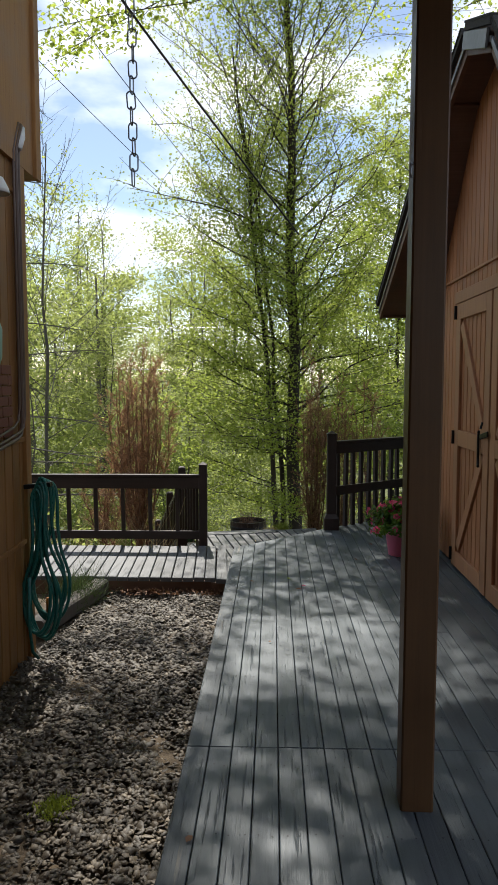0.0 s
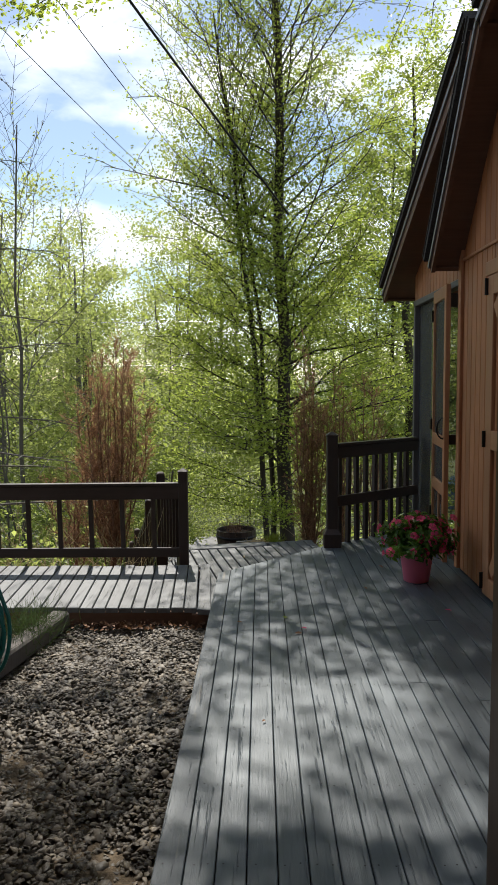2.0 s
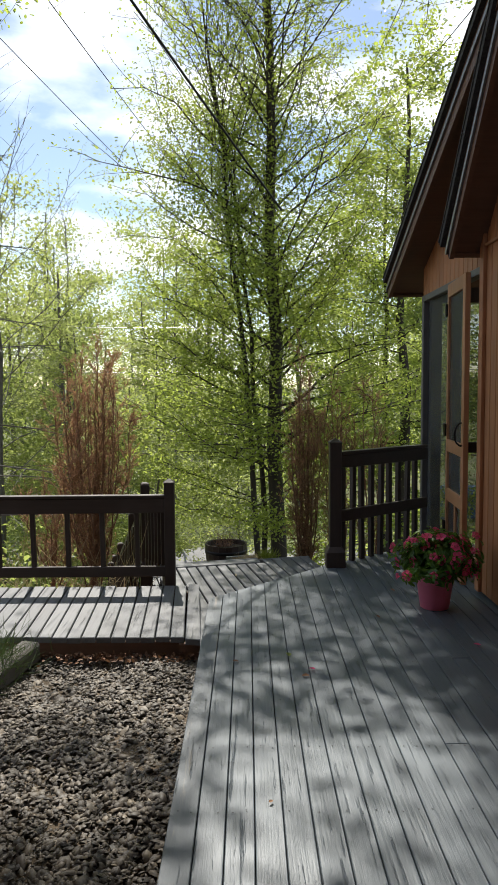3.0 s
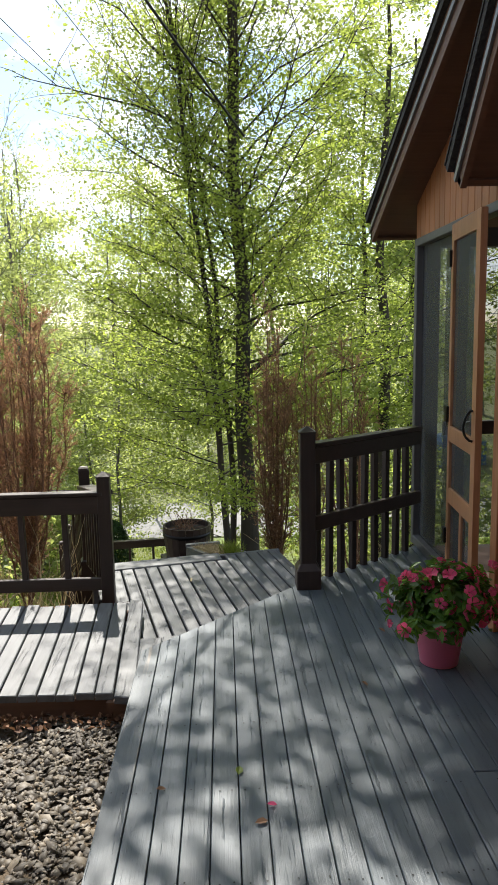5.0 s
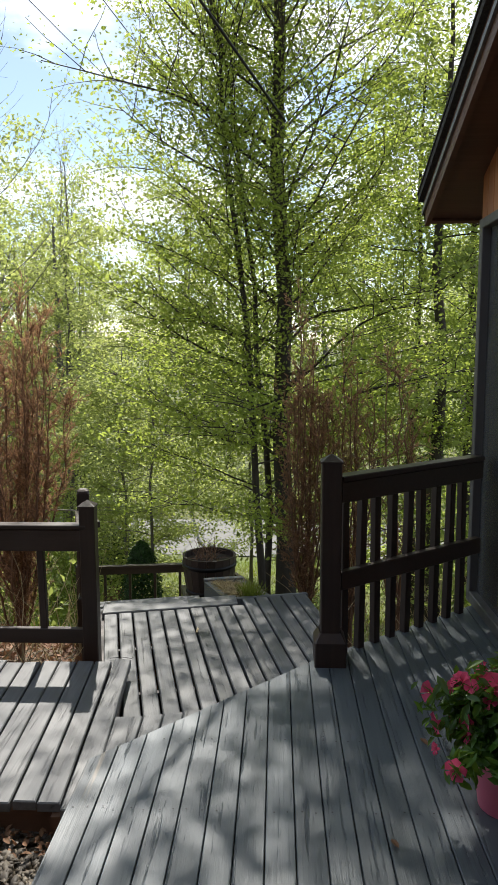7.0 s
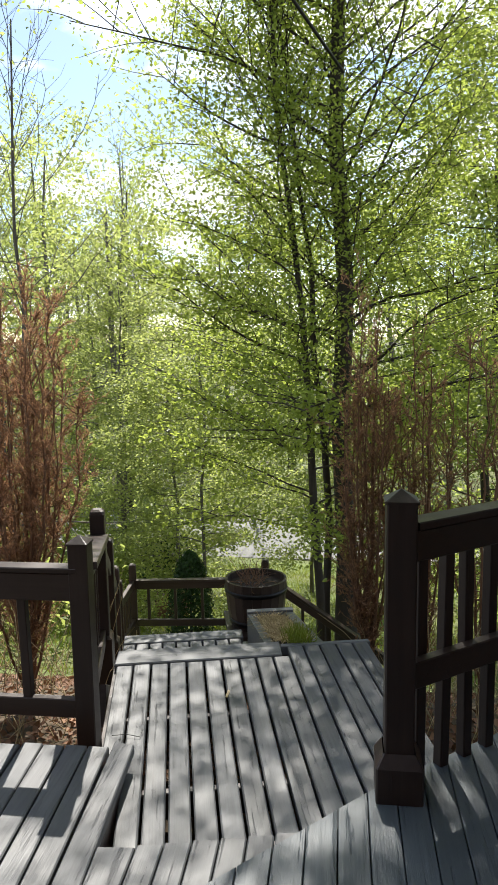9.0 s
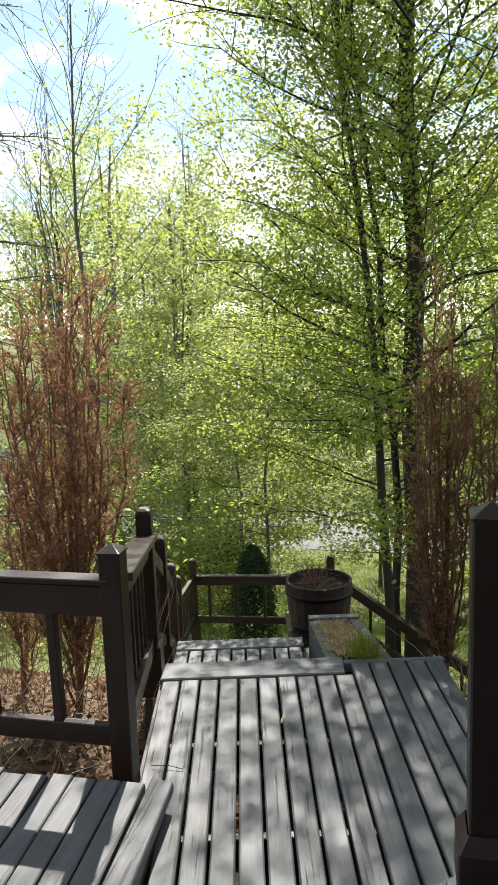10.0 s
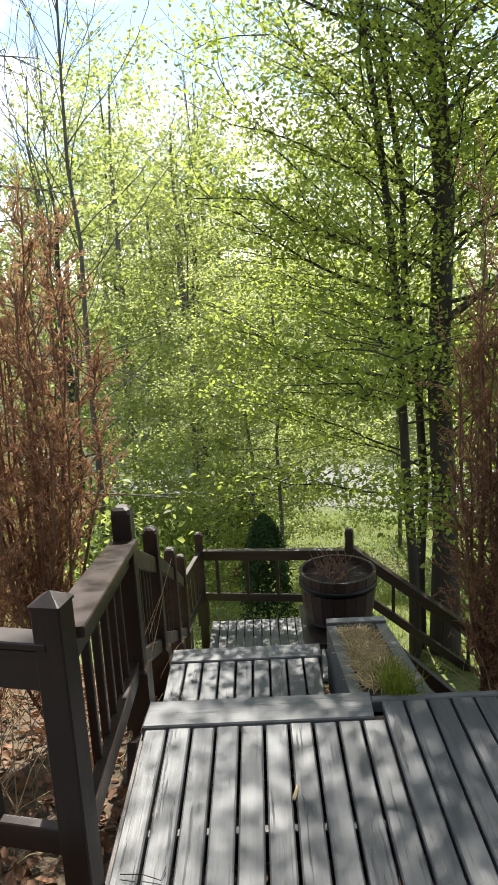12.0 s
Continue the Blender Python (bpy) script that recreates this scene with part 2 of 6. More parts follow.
def road_material():
    n = Nodes("pale worn asphalt")
    f = n.noise(n.position(), 40, 5, 0.7)
    big = n.noise(n.position(), 0.9, 4, 0.6)
    col = n.mix(0.5, n.ramp(f, [(0.3, (0.10, 0.10, 0.10)), (0.7, (0.20, 0.195, 0.19))]), n.ramp(big, [(0.3, (0.11, 0.108, 0.105)), (0.7, (0.19, 0.185, 0.18))]))
    return n.done(n.bsdf(col, 0.8, n.bump(f, 0.4, 0.01)))


def screen_material():
    n = Nodes("grey insect screen")
    clear = n.node("ShaderNodeBsdfTransparent")
    clear.inputs["Color"].default_value = (0.85, 0.86, 0.87, 1)
    mesh = n.bsdf((0.11, 0.115, 0.115), 0.5, None, 0.0)
    m = n.node("ShaderNodeMixShader", Fac=0.38)
    n.link(clear.outputs[0], m.inputs[1])
    n.link(mesh, m.inputs[2])
    return n.done(m.outputs[0])


def shingle_material():
    n = Nodes("charcoal roof shingles")
    f = n.noise(n.position(), 70, 3, 0.7)
    col = n.ramp(f, [(0.3, (0.022, 0.02, 0.019)), (0.7, (0.065, 0.06, 0.056))])
    return n.done(n.bsdf(col, 0.9, n.bump(f, 0.5, 0.006)))


M_GRAVEL, M_GROUND, M_ROAD, M_SCREEN, M_SHINGLE = stones_material(), ground_material(), road_material(), screen_material(), shingle_material()
M_BRICK = plain("red-brown brick", (0.20, 0.075, 0.045), 0.8, 0.0, 0.3, 20, 0.4)
M_BLUE = plain("faded blue paint", (0.05, 0.13, 0.25), 0.5, 0.0, 0.2)


# ---- mesh helpers ----
def mesh_data(name, verts, faces, smooth=False):
    me = bpy.data.meshes.new(name)
    me.from_pydata([tuple(v) for v in verts], [], [tuple(f) for f in faces])
    if smooth:
        me.polygons.foreach_set("use_smooth", [True] * len(me.polygons))
    me.update()
    return me


def array_mesh(name, verts, faces, smooth=False):
    """A mesh from numpy arrays; faces all of one size."""
    me = bpy.data.meshes.new(name)
    verts, faces = np.asarray(verts, np.float32), np.asarray(faces, np.int32)
    k = faces.shape[1]
    me.vertices.add(len(verts))
    me.vertices.foreach_set("co", verts.ravel())
    me.loops.add(faces.size)
    me.loops.foreach_set("vertex_index", faces.ravel())
    me.polygons.add(len(faces))
    me.polygons.foreach_set("loop_start", np.arange(0, faces.size, k, dtype=np.int32))
    if smooth:
        me.polygons.foreach_set("use_smooth", np.ones(len(faces), bool))
    me.update(calc_edges=True)
    me.validate()
    return me


def part(name, me, material, parent=None, label=""):
    """One mesh object from mesh data or a bmesh, under a thing or a part."""
    if isinstance(me, bmesh.types.BMesh):
        bm, me = me, bpy.data.meshes.new(name)
        bm.to_mesh(me)
        bm.free()
    if material and not me.materials:
        me.materials.append(material)
    ob = new(name, me)
    if parent is not None:
        ob.parent = parent
        ob.matrix_parent_inverse = Matrix.Translation(-Vector(parent.matrix_basis.translation)) if parent.type == "EMPTY" else Matrix()
    if label:
        ob["label"] = label
    return ob


def thing(name, at, label, category, group="", kind=""):
    """An Empty at the base of a thing; parts are given in world metres."""
    ob = new(name)
    ob.matrix_basis = Matrix.Translation(at)
    ob.empty_display_size = 0.1
    return tagged(ob, label, category, group, kind)


def prism(poly, z0, z1, ch=0.004):
    """Verts and faces of a board on a flat outline (anticlockwise), with its top edges eased."""
    n = len(poly)
    c = Vector((sum(p[0] for p in poly) / n, sum(p[1] for p in poly) / n))
    top = []
    for k in range(n):
        p, a, b = Vector(poly[k]), Vector(poly[k - 1]), Vector(poly[(k + 1) % n])
        d = ((a - p).normalized() + (b - p).normalized()) * ch
        top.append(p + d)
    v = [(x, y, z0) for x, y in poly] + [(x, y, z1 - ch) for x, y in poly] + [(p.x, p.y, z1) for p in top]
    f = [tuple(range(n - 1, -1, -1)), tuple(range(2 * n, 3 * n))]
    for k in range(n):
        j = (k + 1) % n
        f += [(k, j, n + j, n + k), (n + k, n + j, 2 * n + j, 2 * n + k)]
    return v, f


def bar(a, b, w, h, ch=0.004, up=(0, 0, 1)):
    """Verts and faces of a squared timber from a to b, w across and h high, all long edges eased."""
    a, b = Vector(a), Vector(b)
    d = (b - a).normalized()
    s = d.cross(Vector(up))
    if s.length < 1e-4:
        s = Vector((1, 0, 0))
    s.normalize()
    t = s.cross(d).normalized()
    ring = [(-w / 2 + ch, -h / 2), (w / 2 - ch, -h / 2), (w / 2, -h / 2 + ch), (w / 2, h / 2 - ch), (w / 2 - ch, h / 2), (-w / 2 + ch, h / 2), (-w / 2, h / 2 - ch), (-w / 2, -h / 2 + ch)]
    v = [a + s * x + t * y for x, y in ring] + [b + s * x + t * y for x, y in ring]
    f = [tuple(range(7, -1, -1)), tuple(range(8, 16))] + [(k, (k + 1) % 8, 8 + (k + 1) % 8, 8 + k) for k in range(8)]
    return v, f


def bar_part(name, a, b, w, h, material, parent, label="", ch=0.004, up=(0, 0, 1)):
    return part(name, mesh_data(name, *bar(a, b, w, h, ch, up)), material, parent, label)


def box(x0, x1, y0, y1, z0, z1, ch=0.003):
    return prism([(x0, y0), (x1, y0), (x1, y1), (x0, y1)], z0, z1, ch)


def join(*pieces):
    v, f = [], []
    for pv, pf in pieces:
        k = len(v)
        v += list(pv)
        f += [tuple(i + k for i in face) for face in pf]
    return v, f


def tube(points, radii, sides=8, cap=True):
    """Verts and faces of a round tube along points."""
    v, f = [], []
    pts = [Vector(p) for p in points]
    if not hasattr(radii, "__len__"):
        radii = [radii] * len(pts)
    ref = None
    for k, p in enumerate(pts):
        d = (pts[min(k + 1, len(pts) - 1)] - pts[max(k - 1, 0)]).normalized()
        if ref is None:
            ref = d.orthogonal().normalized()
        ref = (ref - d * ref.dot(d))
        ref = ref.normalized() if ref.length > 1e-5 else d.orthogonal().normalized()
        side = d.cross(ref)
        for s in range(sides):
            a = 2 * math.pi * s / sides
            v.append(p + (ref * math.cos(a) + side * math.sin(a)) * radii[k])
    for k in range(len(pts) - 1):
        for s in range(sides):
            j = (s + 1) % sides
            f.append((k * sides + s, k * sides + j, (k + 1) * sides + j, (k + 1) * sides + s))
    if cap:
        f += [tuple(range(sides - 1, -1, -1)), tuple(range((len(pts) - 1) * sides, len(pts) * sides))]
    return v, f


def lathe(profile, centre, sides=32, close=True):
    """Verts and faces of a turned body from (radius, z)."""
    v, f = [], []
    for r, z in profile:
        for s in range(sides):
            a = 2 * math.pi * s / sides
            v.append((centre[0] + r * math.cos(a), centre[1] + r * math.sin(a), centre[2] + z))
    for k in range(len(profile) - 1):
        for s in range(sides):
            j = (s + 1) % sides
            f.append((k * sides + s, k * sides + j, (k + 1) * sides + j, (k + 1) * sides + s))
    if close:
        f += [tuple(range(sides - 1, -1, -1))]
    return v, f


def ellipse_leaves(rng, centres, normals, size, length=1.0, droop=0.3, simple=False):
    """Leaf blades (six corners, folded at the midrib) at the centres, as arrays of verts and triangles."""
    n = len(centres)
    normals = normals / (np.linalg.norm(normals, axis=1, keepdims=True) + 1e-9)
    ang = rng.uniform(0, 2 * np.pi, n)
    ref = np.where(np.abs(normals[:, 2:3]) < 0.9, np.array([[0, 0, 1.0]]), np.array([[1.0, 0, 0]]))
    a = np.cross(ref, normals)
    a /= np.linalg.norm(a, axis=1, keepdims=True) + 1e-9
    b = np.cross(normals, a)
    along = a * np.cos(ang)[:, None] + b * np.sin(ang)[:, None]
    across = np.cross(normals, along)
    s = (size * rng.uniform(0.6, 1.25, n))[:, None]
    half = s * 0.5
    shape = [(-1.0 * length, 0.0, 0.0), (-0.35 * length, 0.62, 0.18), (0.45 * length, 0.5, 0.1), (1.0 * length, 0.0, -droop), (0.45 * length, -0.5, 0.1), (-0.35 * length, -0.62, 0.18)]
    if simple:
        shape = [(-1.0 * length, 0.0, 0.0), (0.0, 0.62, 0.18), (1.0 * length, 0.0, -droop), (0.0, -0.62, 0.18)]
    v = np.stack([centres + half * (x * along + y * across + z * normals) for x, y, z in shape], 1).reshape(-1, 3)
    if simple:
        return v, (np.arange(n)[:, None, None] * 4 + np.array([(0, 2, 1), (0, 3, 2)])[None]).reshape(-1, 3)
    tri = np.array([(0, 3, 1), (1, 3, 2), (0, 5, 3), (5, 4, 3)])
    f = (np.arange(n)[:, None, None] * 6 + tri[None]).reshape(-1, 3)
    return v, f


def blade_leaves(rng, centres, dirs, length, width):
    """Thin blades along dirs, a quad each."""
    n = len(centres)
    dirs = dirs / (np.linalg.norm(dirs, axis=1, keepdims=True) + 1e-9)
    side = np.cross(dirs, rng.normal(size=(n, 3)))
    side /= np.linalg.norm(side, axis=1, keepdims=True) + 1e-9
    ln = (length * rng.uniform(0.5, 1.3, n))[:, None]
    w = width * 0.5
    v = np.stack([centres - side * w, centres + side * w, centres + dirs * ln + side * w * 0.3, centres + dirs * ln - side * w * 0.3], 1).reshape(-1, 3)
    f = np.arange(n)[:, None] * 4 + np.arange(4)[None]
    return v, f


# ---- the ground ----
def smooth(a, b, x):
    t = min(1.0, max(0.0, (x - a) / (b - a)))
    return t * t * (3 - 2 * t)


def ground_z(x, y):
    """Height of the ground: level by the house, falling to the lawn and the road, rising in the woods."""
    z = -0.50
    for a, b, drop in ((6.9, 9.6, 0.55), (9.0, 14.5, 1.95), (13.5, 20.5, 1.45), (20, 27, 0.75)):
        z -= drop * smooth(a, b, y)
    z += 5.0 * smooth(36, 95, y) + 1.6 * smooth(-6, -26, x) * smooth(6, 20, y) + 0.7 * smooth(6, 26, x) * smooth(6, 20, y)
    if y > 8:
        z += 0.12 * noise.noise((x * 0.35, y * 0.35, 0.3)) * smooth(8, 11, y)
    return z


def build_ground():
    xs = sorted({*np.linspace(-12, 12, 49).round(3), *np.linspace(-400, -12, 26).round(3), *np.linspace(12, 400, 26).round(3)})
    ys = sorted({*np.linspace(-6, 34, 81).round(3), *np.linspace(-300, -6, 14).round(3), *np.linspace(34, 110, 40).round(3), *np.linspace(110, 900, 16).round(3)})
    v = [(x, y, ground_z(x, y)) for y in ys for x in xs]
    w = len(xs)
    f = [(j * w + i, j * w + i + 1, (j + 1) * w + i + 1, (j + 1) * w + i) for j in range(len(ys) - 1) for i in range(w - 1)]
    tagged(part("ground", mesh_data("ground", v, f, True), M_GROUND), "sloping ground of leaf litter, moss and patchy lawn", "ground", kind="structure")
    # the road below the lawn
    v, f = [], []
    n = 60
    for k in range(n + 1):
        x = -60 + 120 * k / n
        y0 = 26.2 + 0.012 * (x - 3) * abs(x - 3) * 0.25 - 0.1 * x
        for s, dz in ((0.0, 0.0), (0.5, 0.06), (2.4, 0.09), (4.3, 0.06), (4.8, 0.0)):
            v.append((x, y0 + s, max(ground_z(x, y0 + s), ground_z(x, y0 + 2.4)) + dz + 0.02))
    f = [(5 * k + i, 5 * (k + 1) + i, 5 * (k + 1) + i + 1, 5 * k + i + 1) for k in range(n) for i in range(4)]
    tagged(part("road", mesh_data("road", v, f, True), M_ROAD), "pale worn asphalt lane crossing below the lawn", "road", kind="structure")


build_ground()

# ---- decks ----
PITCH, LEFT = 0.0882, -0.205
WALL_X = 1.51


def deck_end(x):
    """Where the boards of the upper deck stop: cut aslant to the railing post, then along the railing."""
    if x < 0.66:
        return 6.37 + (x + 0.2) * (7.23 - 6.37) / 0.86
    return 7.23 + (x - 0.66) * (7.92 - 7.23) / (1.52 - 0.66)


def upper_deck():
    rng = random.Random(3)
    floor = thing("floor_deck", (0.6, 3, -0.3), "upper deck of blue-grey painted narrow boards", "deck", kind="structure")
    x, k = LEFT, 0
    while x < WALL_X + 0.02:
        x1 = min(x + PITCH - 0.0032, WALL_X + 0.03)
        cuts = [-2.2, 0.2 + 0.5 * rng.random(), 3.0]
        for lo, hi, chance in ((3.9, 4.6, 0.12), (5.2, 5.9, 0.10)):
            if rng.random() < chance and k > 1:
                cuts.append(lo + (hi - lo) * rng.random())
        if k in (0, 1):
            cuts = [-2.2, 3.0]
        ends = cuts + [None]
        for a, b in zip(ends, ends[1:]):
            y0 = a + 0.0012
            ya, yb = (deck_end(x), deck_end(x1)) if b is None else (b - 0.0012, b - 0.0012) if b != 3.0 else (2.9965, 2.9965)
            dz = rng.uniform(-0.0025, 0.0)
            part("board", mesh_data("board", *prism([(x, y0), (x1, y0), (x1, yb), (x, ya)], -0.038 + dz, dz, 0.0025)), M_DECKWORN if k == 0 else M_DECK, floor)
        x += PITCH
        k += 1
    # dark nail heads over the joists, two to a board
    v, f = [], []
    for y in np.arange(-2.0, 6.9, 0.405):
        for j in range(k):
            for side in (0.022, 0.064):
                cx, cy = LEFT + j * PITCH + side + rng.uniform(-0.005, 0.005), y + rng.uniform(-0.008, 0.008)
                if cy > deck_end(cx) - 0.02 or cx > WALL_X - 0.02 or rng.random() < 0.25:
                    continue
                b = len(v)
                v += [(cx + 0.0032 * math.cos(a), cy + 0.0032 * math.sin(a), 0.0012) for a in (0, 1.047, 2.094, 3.142, 4.189, 5.236)]
                f.append(tuple(range(b, b + 6)))
    tagged(part("nail_head", mesh_data("nail_head", v, f), M_IRON, floor), kind="stuff")
    # the frame under the boards
    fr = [((LEFT + 0.02, -2.2, -0.14), (LEFT + 0.02, 6.36, -0.14)), ((LEFT + 0.05, 6.36, -0.14), (0.66, 7.18, -0.14)), ((0.66, 7.18, -0.14), (1.50, 7.86, -0.14))]
    for a, b in fr:
        bar_part("joist", a, b, 0.038, 0.19, M_RAIL, floor)
    for y in np.arange(-2.0, 6.3, 0.6):
        bar_part("joist", (LEFT + 0.04, y, -0.14), (WALL_X, y, -0.14), 0.038, 0.19, M_RAIL, floor)
    # near-black sheets close the underside, set in from the edge, down to the gravel
    part("underdeck_sheet", mesh_data("underdeck_sheet", *join(box(LEFT + 0.05, LEFT + 0.09, -2.2, 6.34, -0.56, -0.045))), M_DARK, floor)
    part("underdeck_sheet", mesh_data("underdeck_sheet", *prism([(LEFT + 0.06, 6.30), (0.66, 7.10), (1.5, 7.78), (1.5, 7.74), (0.68, 7.06), (LEFT + 0.1, 6.28)][::-1], -0.9, -0.045)), M_DARK, floor)


ZW, ZL = -0.33, -0.43


def wing():
    """The boardwalk that leads away past the house, one step below the deck."""
    rng = random.Random(5)
    floor = thing("floor_boardwalk", (-1.5, 7.2, -0.5), "boardwalk of weathered grey boards one step below the deck", "boardwalk", kind="structure")
    x = -0.432
    while x > -4.6:
        x0 = x - 0.0905
        y0, y1 = 6.60 + rng.uniform(-0.008, 0.008) - 0.02 * (x + 0.43), 7.86 + rng.uniform(-0.02, 0.01) - 0.0 * x
        sk = 0.045
        dz = rng.uniform(-0.004, 0.0)
        part("board", mesh_data("board", *prism([(x0 + sk, y0), (x + sk - 0.0, y0), (x - sk, y1), (x0 - sk, y1)], ZW - 0.038 + dz, ZW + dz, 0.005)), M_WALKBOARD, floor)
        x -= 0.0985
    # two long boards beside the deck, and the short ones that fill the step
    part("board", mesh_data("board", *prism([(-0.375, 6.56), (-0.272, 6.54), (-0.372, 7.88), (-0.462, 7.90)], ZW - 0.038, ZW + 0.003, 0.005)), M_WALKBOARD, floor)
    for k in range(8):
        a = -0.268 + k * 0.0935
        part("board", mesh_data("board", *prism([(a, 6.40 + 0.085 * k), (a + 0.087, 6.40 + 0.085 * (k + 1)), (a + 0.077, 7.27 + 0.022 * k), (a - 0.012 if k else -0.321, 7.26 + 0.022 * k)], ZW - 0.038, ZW, 0.005)), M_WALKBOARD, floor)
    part("fascia", mesh_data("fascia", *box(-4.6, -0.42, 6.63, 6.67, -0.56, ZW - 0.04)), M_SOFFIT, floor)
    part("fascia", mesh_data("fascia", *box(-0.42, -0.16, 6.58, 6.62, -0.56, ZW - 0.04)), M_SOFFIT, floor)
    part("fascia", mesh_data("fascia", *box(-4.6, -0.42, 7.78, 7.82, -0.80, ZW - 0.04)), M_SOFFIT, floor)
    part("riser", mesh_data("riser", *prism([(-0.30, 7.235), (0.45, 7.40), (0.45, 7.44), (-0.31, 7.27)], ZL - 0.03, ZW - 0.038)), M_RAIL, floor)
    part("riser", mesh_data("riser", *prism([(-0.315, 7.22), (-0.40, 7.88), (-0.43, 7.88), (-0.345, 7.22)][::-1], ZL - 0.10, ZW - 0.038)), M_RAIL, floor)


# the stair frame: origin on the landing's edge, u down the stairs, v across to the right
SO = Vector((0.15, 9.21))
SU, SV = Vector((-0.228, 0.9737)), Vector((0.9737, 0.228))


def st(v, u, z):
    p = SO + SV * v + SU * u
    return (p.x, p.y, z)


def st2(v, u):
    return st(v, u, 0)[:2]


def landing():
    rng = random.Random(8)
    floor = thing("floor_landing", st(-0.2, -0.8, -0.6), "lower landing of gapped weathered grey boards", "landing", kind="structure")
    v = -0.965
    while v < 0.50:
        v1 = v + 0.0875
        # each board starts at the step under the deck and ends before the nosing
        starts = []
        for w in (v, v1):
            # near edge: the line of the step, then the railing's edge of the deck
            p = SO + SV * w
            best = None
            for a, b in (((-0.42, 7.265), (0.45, 7.445)), ((0.45, 7.0), (1.6, 7.9))):
                a, b = Vector(a), Vector(b)
                d = b - a
                den = SU.x * d.y - SU.y * d.x
                u = ((a - p).x * d.y - (a - p).y * d.x) / den
                q = p + SU * u
                s = (q - a).dot(d) / d.dot(d)
                if -0.001 <= s <= 1.0 and (best is None or u > best):
                    best = u
            if best is None:
                best = -1.98
            starts.append(best)
        end = -0.165 if v < -0.03 else -0.035
        if v < -0.88:
            starts = [-1.30, -1.30]
        dz = rng.uniform(-0.004, 0)
        part("board", mesh_data("board", *prism([st2(v, starts[0]), st2(v1, starts[1]), st2(v1, end), st2(v, end)], ZL - 0.038 + dz, ZL + dz, 0.006)), M_LANDING, floor)
        v += 0.0995
    part("nosing", mesh_data("nosing", *prism([st2(-0.98, -0.155), st2(-0.02, -0.155), st2(-0.01, 0.03), st2(-0.97, 0.03)], ZL - 0.038, ZL + 0.004, 0.006)), M_NOSING, floor, "worn flat nosing board")
    part("nosing", mesh_data("nosing", *prism([st2(-0.01, -0.028), st2(0.535, -0.028), st2(0.535, 0.012), st2(-0.01, 0.012)], ZL - 0.06, ZL - 0.004, 0.006)), M_NOSING, floor)
    for u in (-0.1, -0.7, -1.3):
        bar_part("joist", st(-0.96, u, ZL - 0.10), st(0.48, u, ZL - 0.10), 0.038, 0.12, M_RAIL, floor)
    for a, b in ((st(-0.97, -1.3, ZL - 0.11), st(-0.97, 0, ZL - 0.11)), (st(0.5, -1.45, ZL - 0.11), st(0.5, 0, ZL - 0.11)), (st(-0.97, 0.0, ZL - 0.13), st(0.5, 0.0, ZL - 0.13))):
        bar_part("joist", a, b, 0.04, 0.14, M_RAIL, floor)
    for v_, u_ in ((-0.9, -1.1), (-0.9, -0.1), (0.44, -0.1), (0.44, -1.2)):
        p = st(v_, u_, 0)
        bar_part("support", (p[0], p[1], ground_z(p[0], p[1]) - 0.1), (p[0], p[1], ZL - 0.17), 0.09, 0.09, M_POST, floor)


